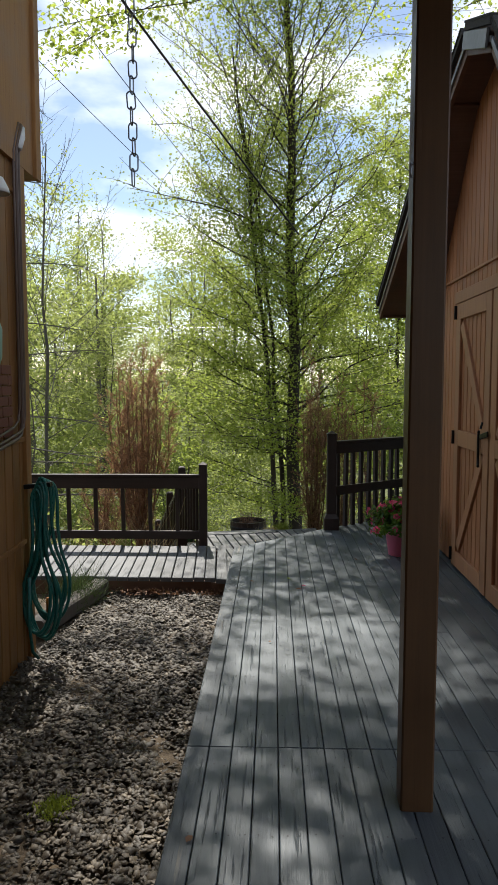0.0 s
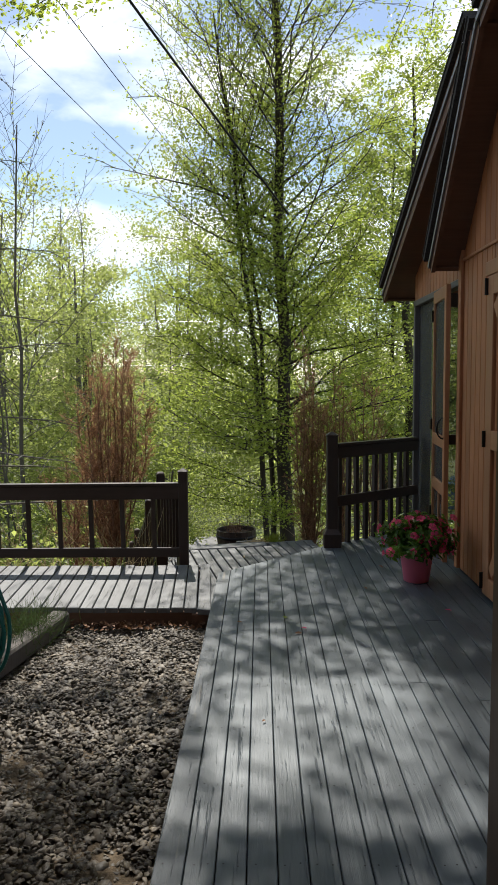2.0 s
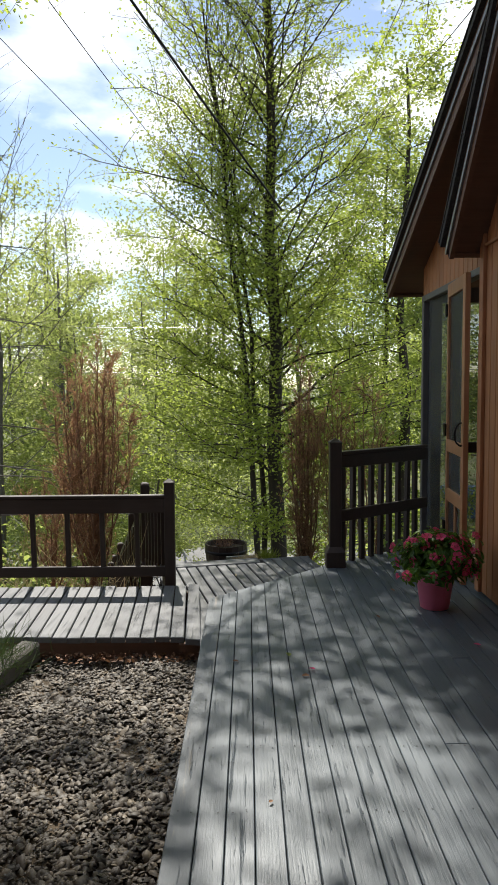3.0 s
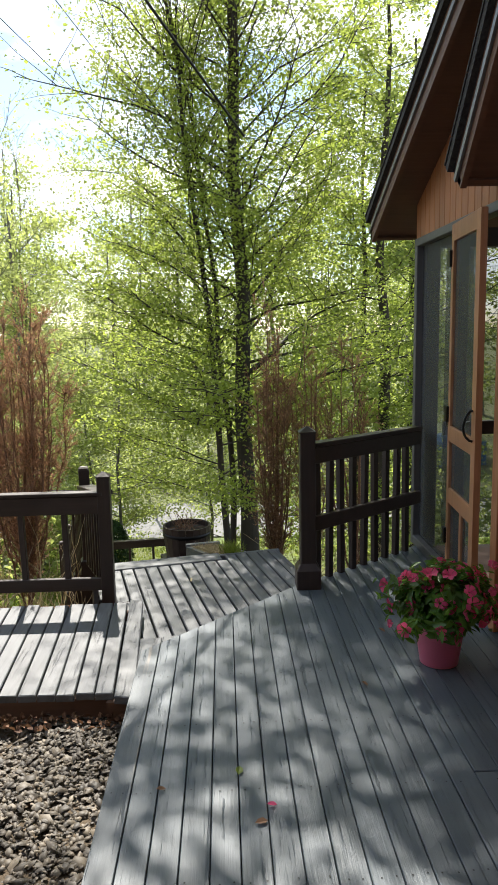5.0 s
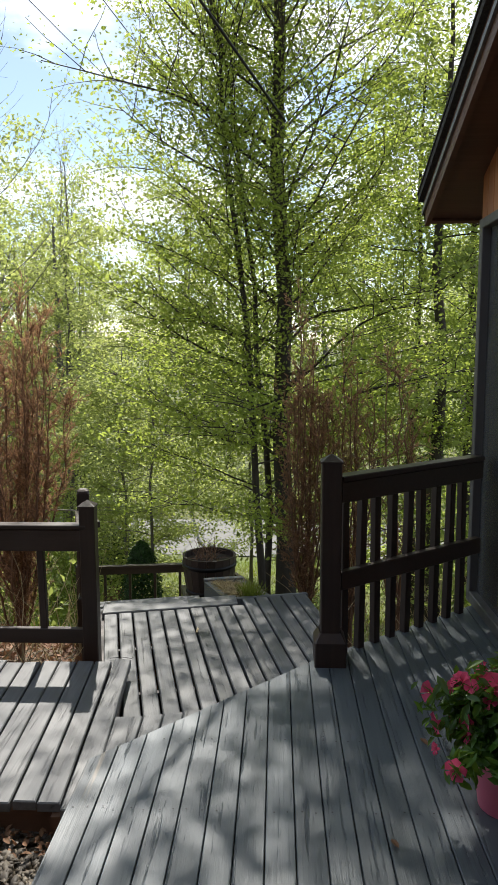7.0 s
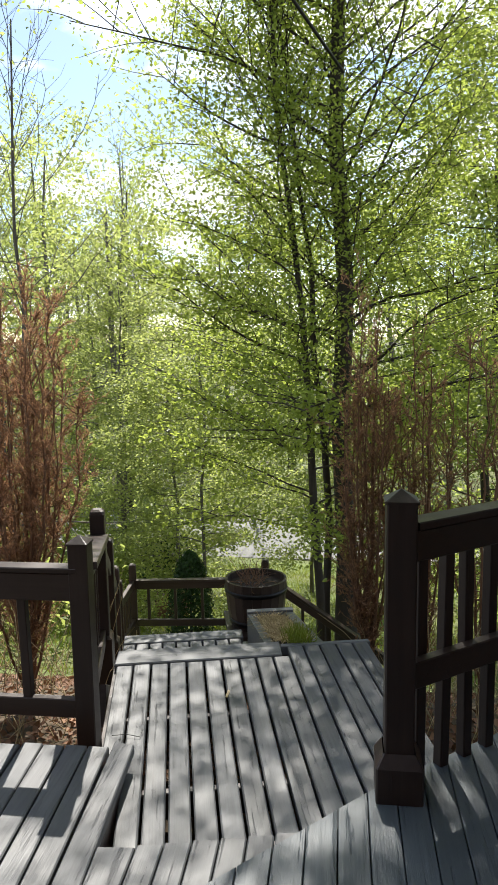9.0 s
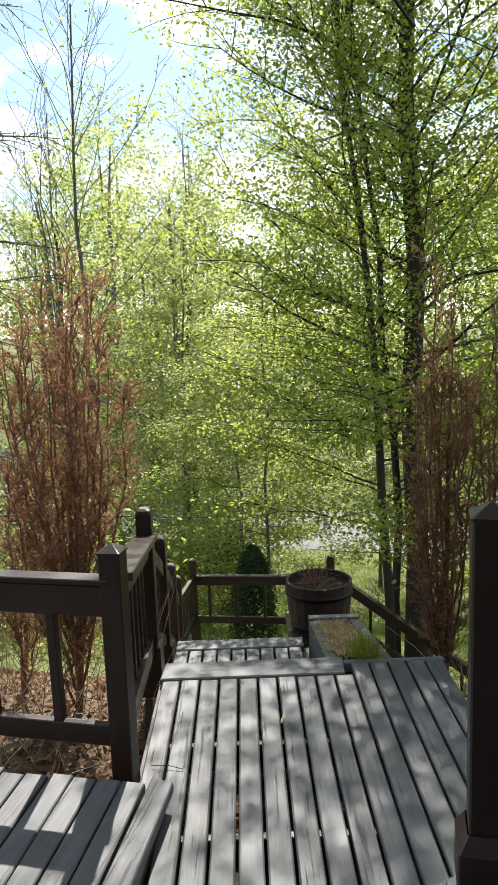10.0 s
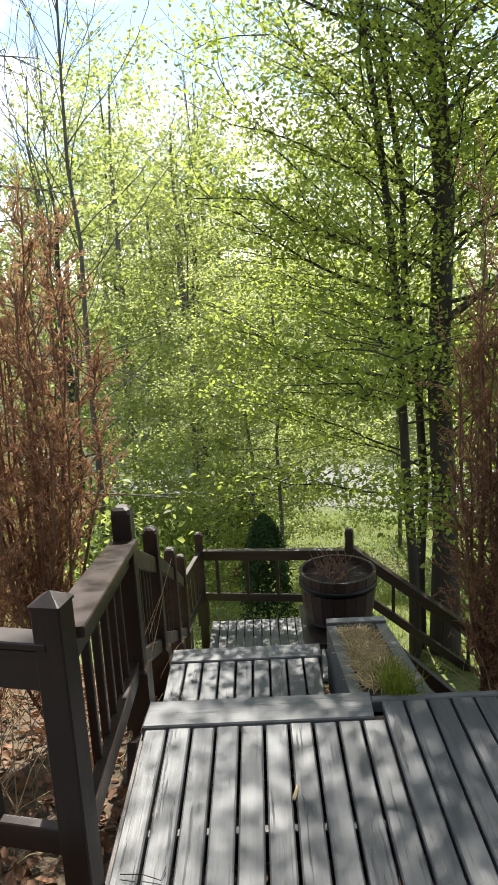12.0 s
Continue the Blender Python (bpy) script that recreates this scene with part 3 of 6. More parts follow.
def stairs():
    rng = random.Random(9)
    flight = thing("stairs", st(-0.5, 1.2, -1.4), "long flight of weathered grey wooden steps going downhill", "stairs", kind="structure")
    def tread(u0, u1, z, v0, v1, wide):
        if wide:
            v = v0
            while v < v1 - 0.03:
                part("board", mesh_data("board", *prism([st2(v, u0), st2(min(v + 0.0875, v1), u0), st2(min(v + 0.0875, v1), u1 - 0.16), st2(v, u1 - 0.16)], z - 0.038, z + rng.uniform(-0.004, 0), 0.005)), M_LANDING, flight)
                v += 0.0985
            part("nosing", mesh_data("nosing", *prism([st2(v0, u1 - 0.152), st2(v1, u1 - 0.152), st2(v1, u1), st2(v0, u1)], z - 0.038, z + 0.003, 0.006)), M_NOSING, flight)
        else:
            for k in range(2):
                a = u0 + k * (u1 - u0) / 2
                part("board", mesh_data("board", *prism([st2(v0, a), st2(v1, a), st2(v1, a + (u1 - u0) / 2 - 0.006), st2(v0, a + (u1 - u0) / 2 - 0.006)], z - 0.038, z, 0.005)), M_NOSING, flight)
        part("riser", mesh_data("riser", *prism([st2(v0, u1 - 0.05), st2(v1, u1 - 0.05), st2(v1, u1 - 0.02), st2(v0, u1 - 0.02)], z - 0.21, z - 0.038)), M_RAIL, flight)
    tread(0.03, 0.34, -0.635, -0.98, -0.10, False)
    tread(0.32, 1.24, -0.84, -1.03, -0.135, True)
    z, u = -0.84, 1.24
    for k in range(8):
        z -= 0.218
        tread(u - 0.02, u + 0.325, z, -1.05, -0.16, False)
        u += 0.325
    for v in (-1.075, -0.12):
        bar_part("stringer", st(v, 0.0, -0.75), st(v, 3.9, -2.75), 0.04, 0.24, M_RAIL, flight)
    # the lower platform
    plat = thing("floor_platform", st(-0.4, 4.5, -3.0), "dark shaded lower platform at the foot of the stairs", "landing", kind="structure")
    v = -1.12
    while v < 0.62:
        part("board", mesh_data("board", *prism([st2(v, 3.78), st2(v + 0.0875, 3.78), st2(v + 0.0875, 5.15), st2(v, 5.15)], -2.64, -2.60 + rng.uniform(-0.004, 0), 0.005)), M_LANDING, plat)
        v += 0.0985
    for u in (3.82, 4.5, 5.1):
        bar_part("joist", st(-1.12, u, -2.72), st(0.6, u, -2.72), 0.04, 0.15, M_RAIL, plat)
    for v_, u_ in ((-1.05, 3.9), (-1.05, 5.05), (0.52, 3.9), (0.52, 5.05)):
        p = st(v_, u_, 0)
        bar_part("support", (p[0], p[1], ground_z(p[0], p[1]) - 0.1), (p[0], p[1], -2.79), 0.09, 0.09, M_POST, plat)


# ---- railings ----
def capped_post(x, y, z0, z1, w, parent, turn=0.0, collar=0.0, round_top=False, name="post"):
    """A squared post with a pyramid cap, and a boxed collar at its foot where it has one."""
    c, s = math.cos(turn), math.sin(turn)
    def ringp(h, z, e=0.0):
        return [(x + c * a - s * b, y + s * a + c * b, z) for a, b in ((-h + e, -h), (h - e, -h), (h, -h + e), (h, h - e), (h - e, h), (-h + e, h), (-h, h - e), (-h, -h + e))]
    h, e = w / 2, 0.005
    v = ringp(h, z0, e) + ringp(h, z1 - 0.035 if not round_top else z1 - 0.03, e)
    n = 8
    f = [tuple(range(7, -1, -1))] + [(k, (k + 1) % n, n + (k + 1) % n, n + k) for k in range(n)] + [tuple(range(8, 16))]
    post = part(name, mesh_data(name, v, f), M_POST, parent)
    zt = z1 - 0.035 if not round_top else z1 - 0.03
    if round_top:
        v = ringp(h - 0.001, zt, 0.01) + ringp(h * 0.93, zt + 0.018, 0.015) + ringp(h * 0.6, zt + 0.03, 0.015)
        f = [(8 * j + k, 8 * j + (k + 1) % n, 8 * j + 8 + (k + 1) % n, 8 * j + 8 + k) for j in range(2) for k in range(n)] + [tuple(range(16, 24))]
    else:
        v = ringp(h + 0.004, zt - 0.004, e) + ringp(h + 0.004, zt + 0.004, e) + [(x, y, z1)]
        f = [(k, (k + 1) % n, n + (k + 1) % n, n + k) for k in range(n)] + [(n + k, n + (k + 1) % n, 2 * n) for k in range(n)]
    part("post_cap", mesh_data("post_cap", v, f), M_POST, post, "worn pointed post cap")
    if collar:
        g = h + collar
        v = ringp(g, z0, e) + ringp(g, z0 + 0.11, e) + ringp(h + 0.004, z0 + 0.15, e)
        f = [(8 * j + k, 8 * j + (k + 1) % n, 8 * j + 8 + (k + 1) % n, 8 * j + 8 + k) for j in range(2) for k in range(n)]
        part("post_foot", mesh_data("post_foot", v, f), M_POST, post)
    return post


def railing_right():
    r = thing("deck_railing", (1.08, 7.48, 0), "dark brown stained wooden deck railing with close balusters", "railing")
    a, b = Vector((0.68, 7.17, 0)), Vector((1.485, 7.805, 0))
    d = (b - a).normalized()
    nrm = Vector((-d.y, d.x, 0))
    capped_post(a.x, a.y, 0.0, 0.945, 0.088, r, 0.0, 0.026)
    p, q = a + d * 0.05, b + d * 0.02
    up = Vector((0, 0, 1))
    bar_part("top_rail", p + up * 0.768, q + up * 0.768, 0.038, 0.095, M_RAIL, r)
    bar_part("hand_rail", p + up * 0.828 + nrm * 0.012, q + up * 0.828 + nrm * 0.012, 0.078, 0.026, M_RAIL, r)
    bar_part("middle_rail", p + up * 0.365, q + up * 0.365, 0.040, 0.085, M_RAIL, r)
    length = (b - a).length
    for k in range(9):
        s = 0.115 + k * (length - 0.16) / 8.2
        c = a + d * s + nrm * 0.038
        lean = 0.012 * math.sin(k * 2.1)
        bar_part("baluster", c + up * 0.0, c + d * lean + up * 0.80, 0.038, 0.038, M_POST, r, up=tuple(d))


def railing_left():
    r = thing("boardwalk_railing", (-1.6, 7.95, ZW), "dark brown railing with widely spaced balusters along the boardwalk", "railing")
    capped_post(-0.628, 8.035, -0.50, 0.55, 0.088, r, 0.03)
    y = 8.03
    bar_part("hand_rail", (-4.6, y, 0.392), (-0.636, y, 0.398), 0.085, 0.024, M_RAIL, r)
    bar_part("top_rail", (-4.6, y - 0.012, 0.315), (-0.636, y - 0.012, 0.320), 0.038, 0.125, M_RAIL, r)
    bar_part("bottom_rail", (-4.6, y, -0.255), (-0.63, y, -0.25), 0.04, 0.088, M_RAIL, r)
    for k in range(14):
        x = -0.905 - 0.2965 * k
        bar_part("baluster", (x, y + 0.01, -0.22), (x - 0.006, y + 0.01, 0.27), 0.04, 0.04, M_POST, r, up=(0, 1, 0))
    for x in (-2.7, -4.5):
        capped_post(x, 8.02, -0.9, 0.40, 0.088, r)


def sloped_run(r, a, b, za, zb, lo=0.62, cap=True, n=6):
    """One bay of stair railing between posts at a and b (plan points), with its rails at heights za and zb at the top."""
    a, b = Vector((*a, 0)), Vector((*b, 0))
    up = Vector((0, 0, 1))
    d = (b - a).normalized()
    p, q = a + d * 0.04, b - d * 0.04
    if cap:
        bar_part("hand_rail", p + up * za, q + up * zb, 0.135, 0.034, M_RAIL, r)
        bar_part("top_rail", p + up * (za - 0.07), q + up * (zb - 0.07), 0.036, 0.10, M_RAIL, r)
    else:
        bar_part("top_rail", p + up * (za - 0.04), q + up * (zb - 0.04), 0.05, 0.10, M_RAIL, r)
    bar_part("bottom_rail", p + up * (za - lo), q + up * (zb - lo), 0.042, 0.088, M_RAIL, r)
    for k in range(n):
        s = (k + 1) / (n + 1)
        c = p.lerp(q, s) - Vector((d.y, -d.x, 0)) * 0.02
        h = za + (zb - za) * s
        bar_part("baluster", c + up * (h - lo - 0.02), c + up * (h - 0.04), 0.032, 0.032, M_POST, r, up=tuple(d))


def stair_railings():
    r = thing("stair_railing", st(-1.1, 1.0, -0.8), "dark brown stained stair railing stepping down the hillside", "railing")
    posts = [((-1.035, 9.42), 0.335, -0.80), ((-1.345, 10.48), -0.155, -1.35), ((-1.72, 11.75), -0.80, -2.1), ((-2.10, 13.0), -1.37, -2.75), ((-2.22, 13.98), -1.49, -2.75)]
    for (x, y), top, foot in posts:
        foot = min(foot, ground_z(x, y) + 0.25)
        capped_post(x, y, ground_z(x, y) - 0.1, top, 0.092, r, 0.22, 0.0, True)
        # a boxed foot on the tread
        g = 0.062
        c = [(x + g * a - 0.2 * g * b, y + g * b + 0.2 * g * a) for a, b in ((-1, -1), (1, -1), (1, 1), (-1, 1))]
        part("post_foot", mesh_data("post_foot", *prism(c, top - 1.16, top - 0.82, 0.03)), M_POST, r)
    sloped_run(r, (-0.635, 8.06), posts[0][0], 0.385, 0.16, 0.66, True, 6)
    sloped_run(r, posts[0][0], posts[1][0], 0.10, -0.36, 0.60, False, 6)
    sloped_run(r, posts[1][0], posts[2][0], -0.36, -0.98, 0.60, False, 6)
    sloped_run(r, posts[2][0], posts[3][0], -1.0, -1.62, 0.60, False, 6)
    sloped_run(r, posts[3][0], posts[4][0], -1.66, -1.72, 0.55, False, 4)
    f = thing("platform_railing", (-1.4, 14.0, -2.6), "dark brown railing across the lower platform", "railing")
    capped_post(-0.47, 14.02, ground_z(-0.47, 14.0) - 0.1, -1.40, 0.092, f, 0.0, 0.0, True)
    bar_part("hand_rail", (-2.18, 13.98, -1.72), (-0.49, 14.02, -1.66), 0.09, 0.03, M_RAIL, f)
    bar_part("top_rail", (-2.18, 13.98, -1.78), (-0.49, 14.02, -1.72), 0.04, 0.10, M_RAIL, f)
    bar_part("bottom_rail", (-2.18, 13.98, -2.29), (-0.49, 14.02, -2.24), 0.04, 0.09, M_RAIL, f)
    for k in range(5):
        x = -2.02 + 0.36 * k
        bar_part("baluster", (x, 14.0, -2.3), (x, 14.0, -1.75), 0.036, 0.036, M_POST, f, up=(0, 1, 0))
    # the next flight turns away to the right
    g = thing("lower_stair_railing", (0.4, 13.6, -3.0), "dark brown railing of the lower flight descending to the lawn", "railing")
    bar_part("hand_rail", (-0.44, 14.02, -1.62), (1.2, 13.7, -2.62), 0.09, 0.035, M_RAIL, g)
    bar_part("top_rail", (-0.44, 14.02, -1.69), (1.2, 13.7, -2.69), 0.04, 0.10, M_RAIL, g)
    bar_part("bottom_rail", (-0.44, 14.02, -2.12), (1.2, 13.7, -3.12), 0.04, 0.10, M_RAIL, g)
    for k in range(6):
        s = (k + 0.7) / 6.2
        x, y, z = -0.44 + 1.64 * s, 14.02 - 0.32 * s, -1.68 - 1.0 * s
        bar_part("baluster", (x, y + 0.02, z - 0.5), (x, y + 0.02, z), 0.036, 0.036, M_POST, g, up=(0, 1, 0))
    capped_post(1.2, 13.7, ground_z(1.2, 13.7) - 0.1, -2.45, 0.092, g, 0.0, 0.0, True)
    bar_part("hand_rail", (-0.05, 12.2, -1.72), (0.9, 11.9, -2.35), 0.05, 0.12, M_RAIL, g)


# ---- the barn with its screened porch ----
def plank_wall(parent, y0, y1, z0, top, mat, x=WALL_X, step=0.1015, thick=0.018, name="plank"):
    """Grooved vertical siding on a wall facing the deck; top(y) gives its upper edge."""
    part("sheathing", mesh_data("sheathing", *[[(x + 0.012, y0, z0), (x + 0.10, y0, z0), (x + 0.10, y1, z0), (x + 0.012, y1, z0), (x + 0.012, y0, top(y0)), (x + 0.10, y0, top(y0)), (x + 0.10, y1, top(y1)), (x + 0.012, y1, top(y1))], [(3, 2, 1, 0), (4, 5, 6, 7), (0, 1, 5, 4), (1, 2, 6, 5), (2, 3, 7, 6), (3, 0, 4, 7)]]), M_DARK, parent)
    y = y0
    while y < y1 - 0.01:
        b = min(y + step - 0.008, y1)
        e = 0.004
        za, zb = top(y), top(b)
        v = []
        for xx, ya, yb in ((x + 0.013, y, b), (x + e, y, b), (x, y + e, b - e)):
            v += [(xx, ya, z0), (xx, yb, z0), (xx, yb, zb), (xx, ya, za)]
        f = [(8, 11, 10, 9)]
        for j in range(2):
            for k in range(4):
                m = (k + 1) % 4
                f.append((4 * j + k, 4 * j + 4 + k, 4 * j + 4 + m, 4 * j + m))
        part(name, mesh_data(name, v, f), mat, parent)
        y += step


def rake(parent, y_tip, z_tip, y_peak, z_peak, x0, x1, thick=0.14, shift=0.0):
    """One roof slope over a gable wall: shingles, soffit, barge board and drip edge. Tip is the low end."""
    d = Vector((0, y_peak - y_tip, z_peak - z_tip)).normalized()
    nrm = Vector((0, -d.z, d.y)) if d.y > 0 else Vector((0, d.z, -d.y))
    a, b = Vector((0, y_tip, z_tip)), Vector((0, y_peak, z_peak))
    def slab(xa, xb, lo, hi, a=a, b=b):
        v = []
        for p in (a, b):
            for xx, h in ((xa, lo), (xb, lo), (xb, hi), (xa, hi)):
                v.append((xx, (p + nrm * h).y, (p + nrm * h).z))
        return v, [(0, 1, 2, 3), (7, 6, 5, 4), (0, 4, 5, 1), (1, 5, 6, 2), (2, 6, 7, 3), (3, 7, 4, 0)]
    part("soffit", mesh_data("soffit", *slab(x0 + 0.03, x1, 0.0, 0.025)), M_SOFFIT, parent)
    part("barge_board", mesh_data("barge_board", *slab(x0, x0 + 0.028, -0.035, thick)), M_SOFFIT, parent)
    part("drip_edge", mesh_data("drip_edge", *slab(x0 - 0.014, x0 - 0.002, thick - 0.085, thick - 0.055)), M_DRIP, parent)
    part("shingles", mesh_data("shingles", *slab(x0 - 0.03, x1, thick, thick + 0.04)), M_SHINGLE, parent)
    # raised shingle courses along the edge
    n = int((b - a).length / 0.14)
    for k in range(n):
        p = a.lerp(b, (k + 0.05) / n)
        q = a.lerp(b, (k + 1.0) / n)
        part("shingle_course", mesh_data("shingle_course", *slab(x0 - 0.036, x0 + 0.5, thick + 0.04, thick + 0.052, p, q)), M_SHINGLE, parent)
    # the low end is boxed in
    t = 0.03
    v, f = slab(x0, x1, -0.02, thick, a, a + d * t)
    part("fascia", mesh_data("fascia", v, f), M_SOFFIT, parent)


def z_door(parent, y0, y1, z0, z1, x, flip):
    """A ledged and braced plank door with raised stiles, rails and diagonals."""
    door = part("door_leaf", mesh_data("door_leaf", *box(x + 0.0, x + 0.02, y0, y1, z0, z1)), M_DARK, parent, "plank barn door with diagonal braces")
    y = y0
    while y < y1 - 0.01:
        b = min(y + 0.094, y1)
        part("plank", mesh_data("plank", *bar((x - 0.002, (y + b) / 2, z0), (x - 0.002, (y + b) / 2, z1), b - y - 0.007, 0.014, 0.003, (1, 0, 0))), M_SIDING, door)
        y += 0.1015
    w, t = 0.115, 0.022
    xf = x - 0.02
    def piece(a, b, wd=w):
        part("ledge", mesh_data("ledge", *bar((xf, *a), (xf, *b), t, wd, 0.003, (0, b[0] - a[0] == 0 and 1 or 0, b[0] - a[0] != 0 and 1 or 0) if abs(a[0] - b[0]) < 1e-6 or abs(a[1] - b[1]) < 1e-6 else (0, -(b[1] - a[1]), b[0] - a[0]))), M_TRIM, door)
    piece((y0 + w / 2, z0), (y0 + w / 2, z1))
    piece((y1 - w / 2, z0), (y1 - w / 2, z1))
    zm = z0 + 0.965
    for z in (z0 + w / 2, zm, z1 - w / 2):
        piece((y0 + w, z), (y1 - w, z))
    xf = x - 0.017
    ya, yb = (y1 - w - 0.03, y0 + w + 0.03) if flip else (y0 + w + 0.03, y1 - w - 0.03)
    for za, zb in ((z1 - w - 0.04, zm + 0.07), (z0 + w + 0.04, zm - 0.07)):
        piece((ya, za), (yb, zb), 0.085)
    for z in (z0 + 0.08, zm, z1 - 0.06):
        bar_part("hinge", (x - 0.036, y1 - 0.012 if flip else y0 + 0.012, z - 0.05), (x - 0.036, y1 - 0.012 if flip else y0 + 0.012, z + 0.05), 0.03, 0.012, M_IRON, door)
    return door


def barn():
    b = thing("barn", (2.8, 5.5, 0), "red-brown wooden barn with grooved siding and braced plank doors", "barn")
    # the two slopes on each side of the broken-backed roof, undersides as (y, z)
    ridge, far_knee, far_eave, near_knee, near_eave = (4.95, 3.42), (5.45, 3.27), (6.50, 2.12), (4.42, 3.21), (3.44, 2.06)
    def gable(y):
        line = (near_eave, near_knee, ridge, far_knee, far_eave)
        for (ya, za), (yb, zb) in zip(line, line[1:]):
            if ya <= y <= yb:
                return za + (zb - za) * (y - ya) / (yb - ya) + 0.02
        return 2.18
    plank_wall(b, 5.80, 6.46, 0.02, lambda y: 2.16, M_SIDING)
    plank_wall(b, 3.62, 5.80, 2.06, lambda y: 2.16, M_SIDING)
    plank_wall(b, 2.9, 3.62, 0.02, lambda y: 2.16, M_SIDING)
    plank_wall(b, 3.62, 6.40, 2.175, gable, M_SIDING)
    part("band", mesh_data("band", *bar((WALL_X - 0.008, 3.0, 2.168), (WALL_X - 0.008, 6.46, 2.168), 0.016, 0.018, 0.003)), M_TRIM, b, "thin flashing strip over the doors")
    part("corner_board", mesh_data("corner_board", *bar((WALL_X - 0.012, 6.43, 0.02), (WALL_X - 0.012, 6.43, 2.3), 0.07, 0.024, 0.003, (1, 0, 0))), M_SIDING, b)
    part("corner_board", mesh_data("corner_board", *bar((WALL_X + 0.05, 6.475, 0.02), (WALL_X + 0.05, 6.475, 2.3), 0.12, 0.024, 0.003, (0, 1, 0))), M_SIDING, b)
    # door case and the pair of doors
    part("door_head", mesh_data("door_head", *bar((WALL_X - 0.012, 3.66, 2.02), (WALL_X - 0.012, 5.84, 2.02), 0.03, 0.085, 0.003)), M_TRIM, b)
    z_door(b, 4.93, 5.80, 0.025, 1.972, WALL_X + 0.005, True)
    z_door(b, 4.03, 4.90, 0.025, 1.972, WALL_X + 0.005, False)
    bar_part("hook", (WALL_X - 0.05, 5.02, 1.10), (WALL_X - 0.035, 5.03, 1.14), 0.014, 0.014, M_IRON, b)
    ring = [(WALL_X - 0.05 + 0.012 * math.sin(a), 5.055 + 0.05 * math.sin(a), 0.965 + 0.115 * math.cos(a)) for a in np.linspace(0.1, math.pi - 0.1, 12)]
    part("door_handle", mesh_data("door_handle", *tube(ring, 0.009, 8), True), M_IRON, b, "black iron pull handle")
    bar_part("hasp", (WALL_X - 0.045, 4.88, 1.075), (WALL_X - 0.045, 5.04, 1.045), 0.012, 0.035, M_IRON, b)
    # roof
    for low, high in ((far_eave, far_knee), (far_knee, ridge), (near_knee, ridge), (near_eave, near_knee)):
        rake(b, low[0], low[1], high[0], high[1], WALL_X - 0.21, WALL_X + 3.2, 0.10)
    part("ridge_plate", mesh_data("ridge_plate", *bar((WALL_X - 0.235, 4.44, 3.255), (WALL_X - 0.235, 4.94, 3.465), 0.014, 0.10, 0.003)), M_DRIP, b, "pale metal plate at the roof peak")
    # back and sides close it
    part("wall_back", mesh_data("wall_back", *box(WALL_X + 2.9, WALL_X + 3.0, 2.9, 6.46, 0, 2.2)), M_SIDING, b)
    part("wall_side", mesh_data("wall_side", *box(WALL_X + 0.1, WALL_X + 2.95, 6.40, 6.46, 0, 2.2)), M_SIDING, b)
    part("wall_side", mesh_data("wall_side", *box(WALL_X + 0.1, WALL_X + 2.95, 2.9, 2.96, 0, 2.2)), M_SIDING, b)
    part("barn_floor", mesh_data("barn_floor", *box(WALL_X + 0.03, WALL_X + 3.0, 2.9, 7.95, -0.1, -0.02)), M_SOFFIT, b)
    return b


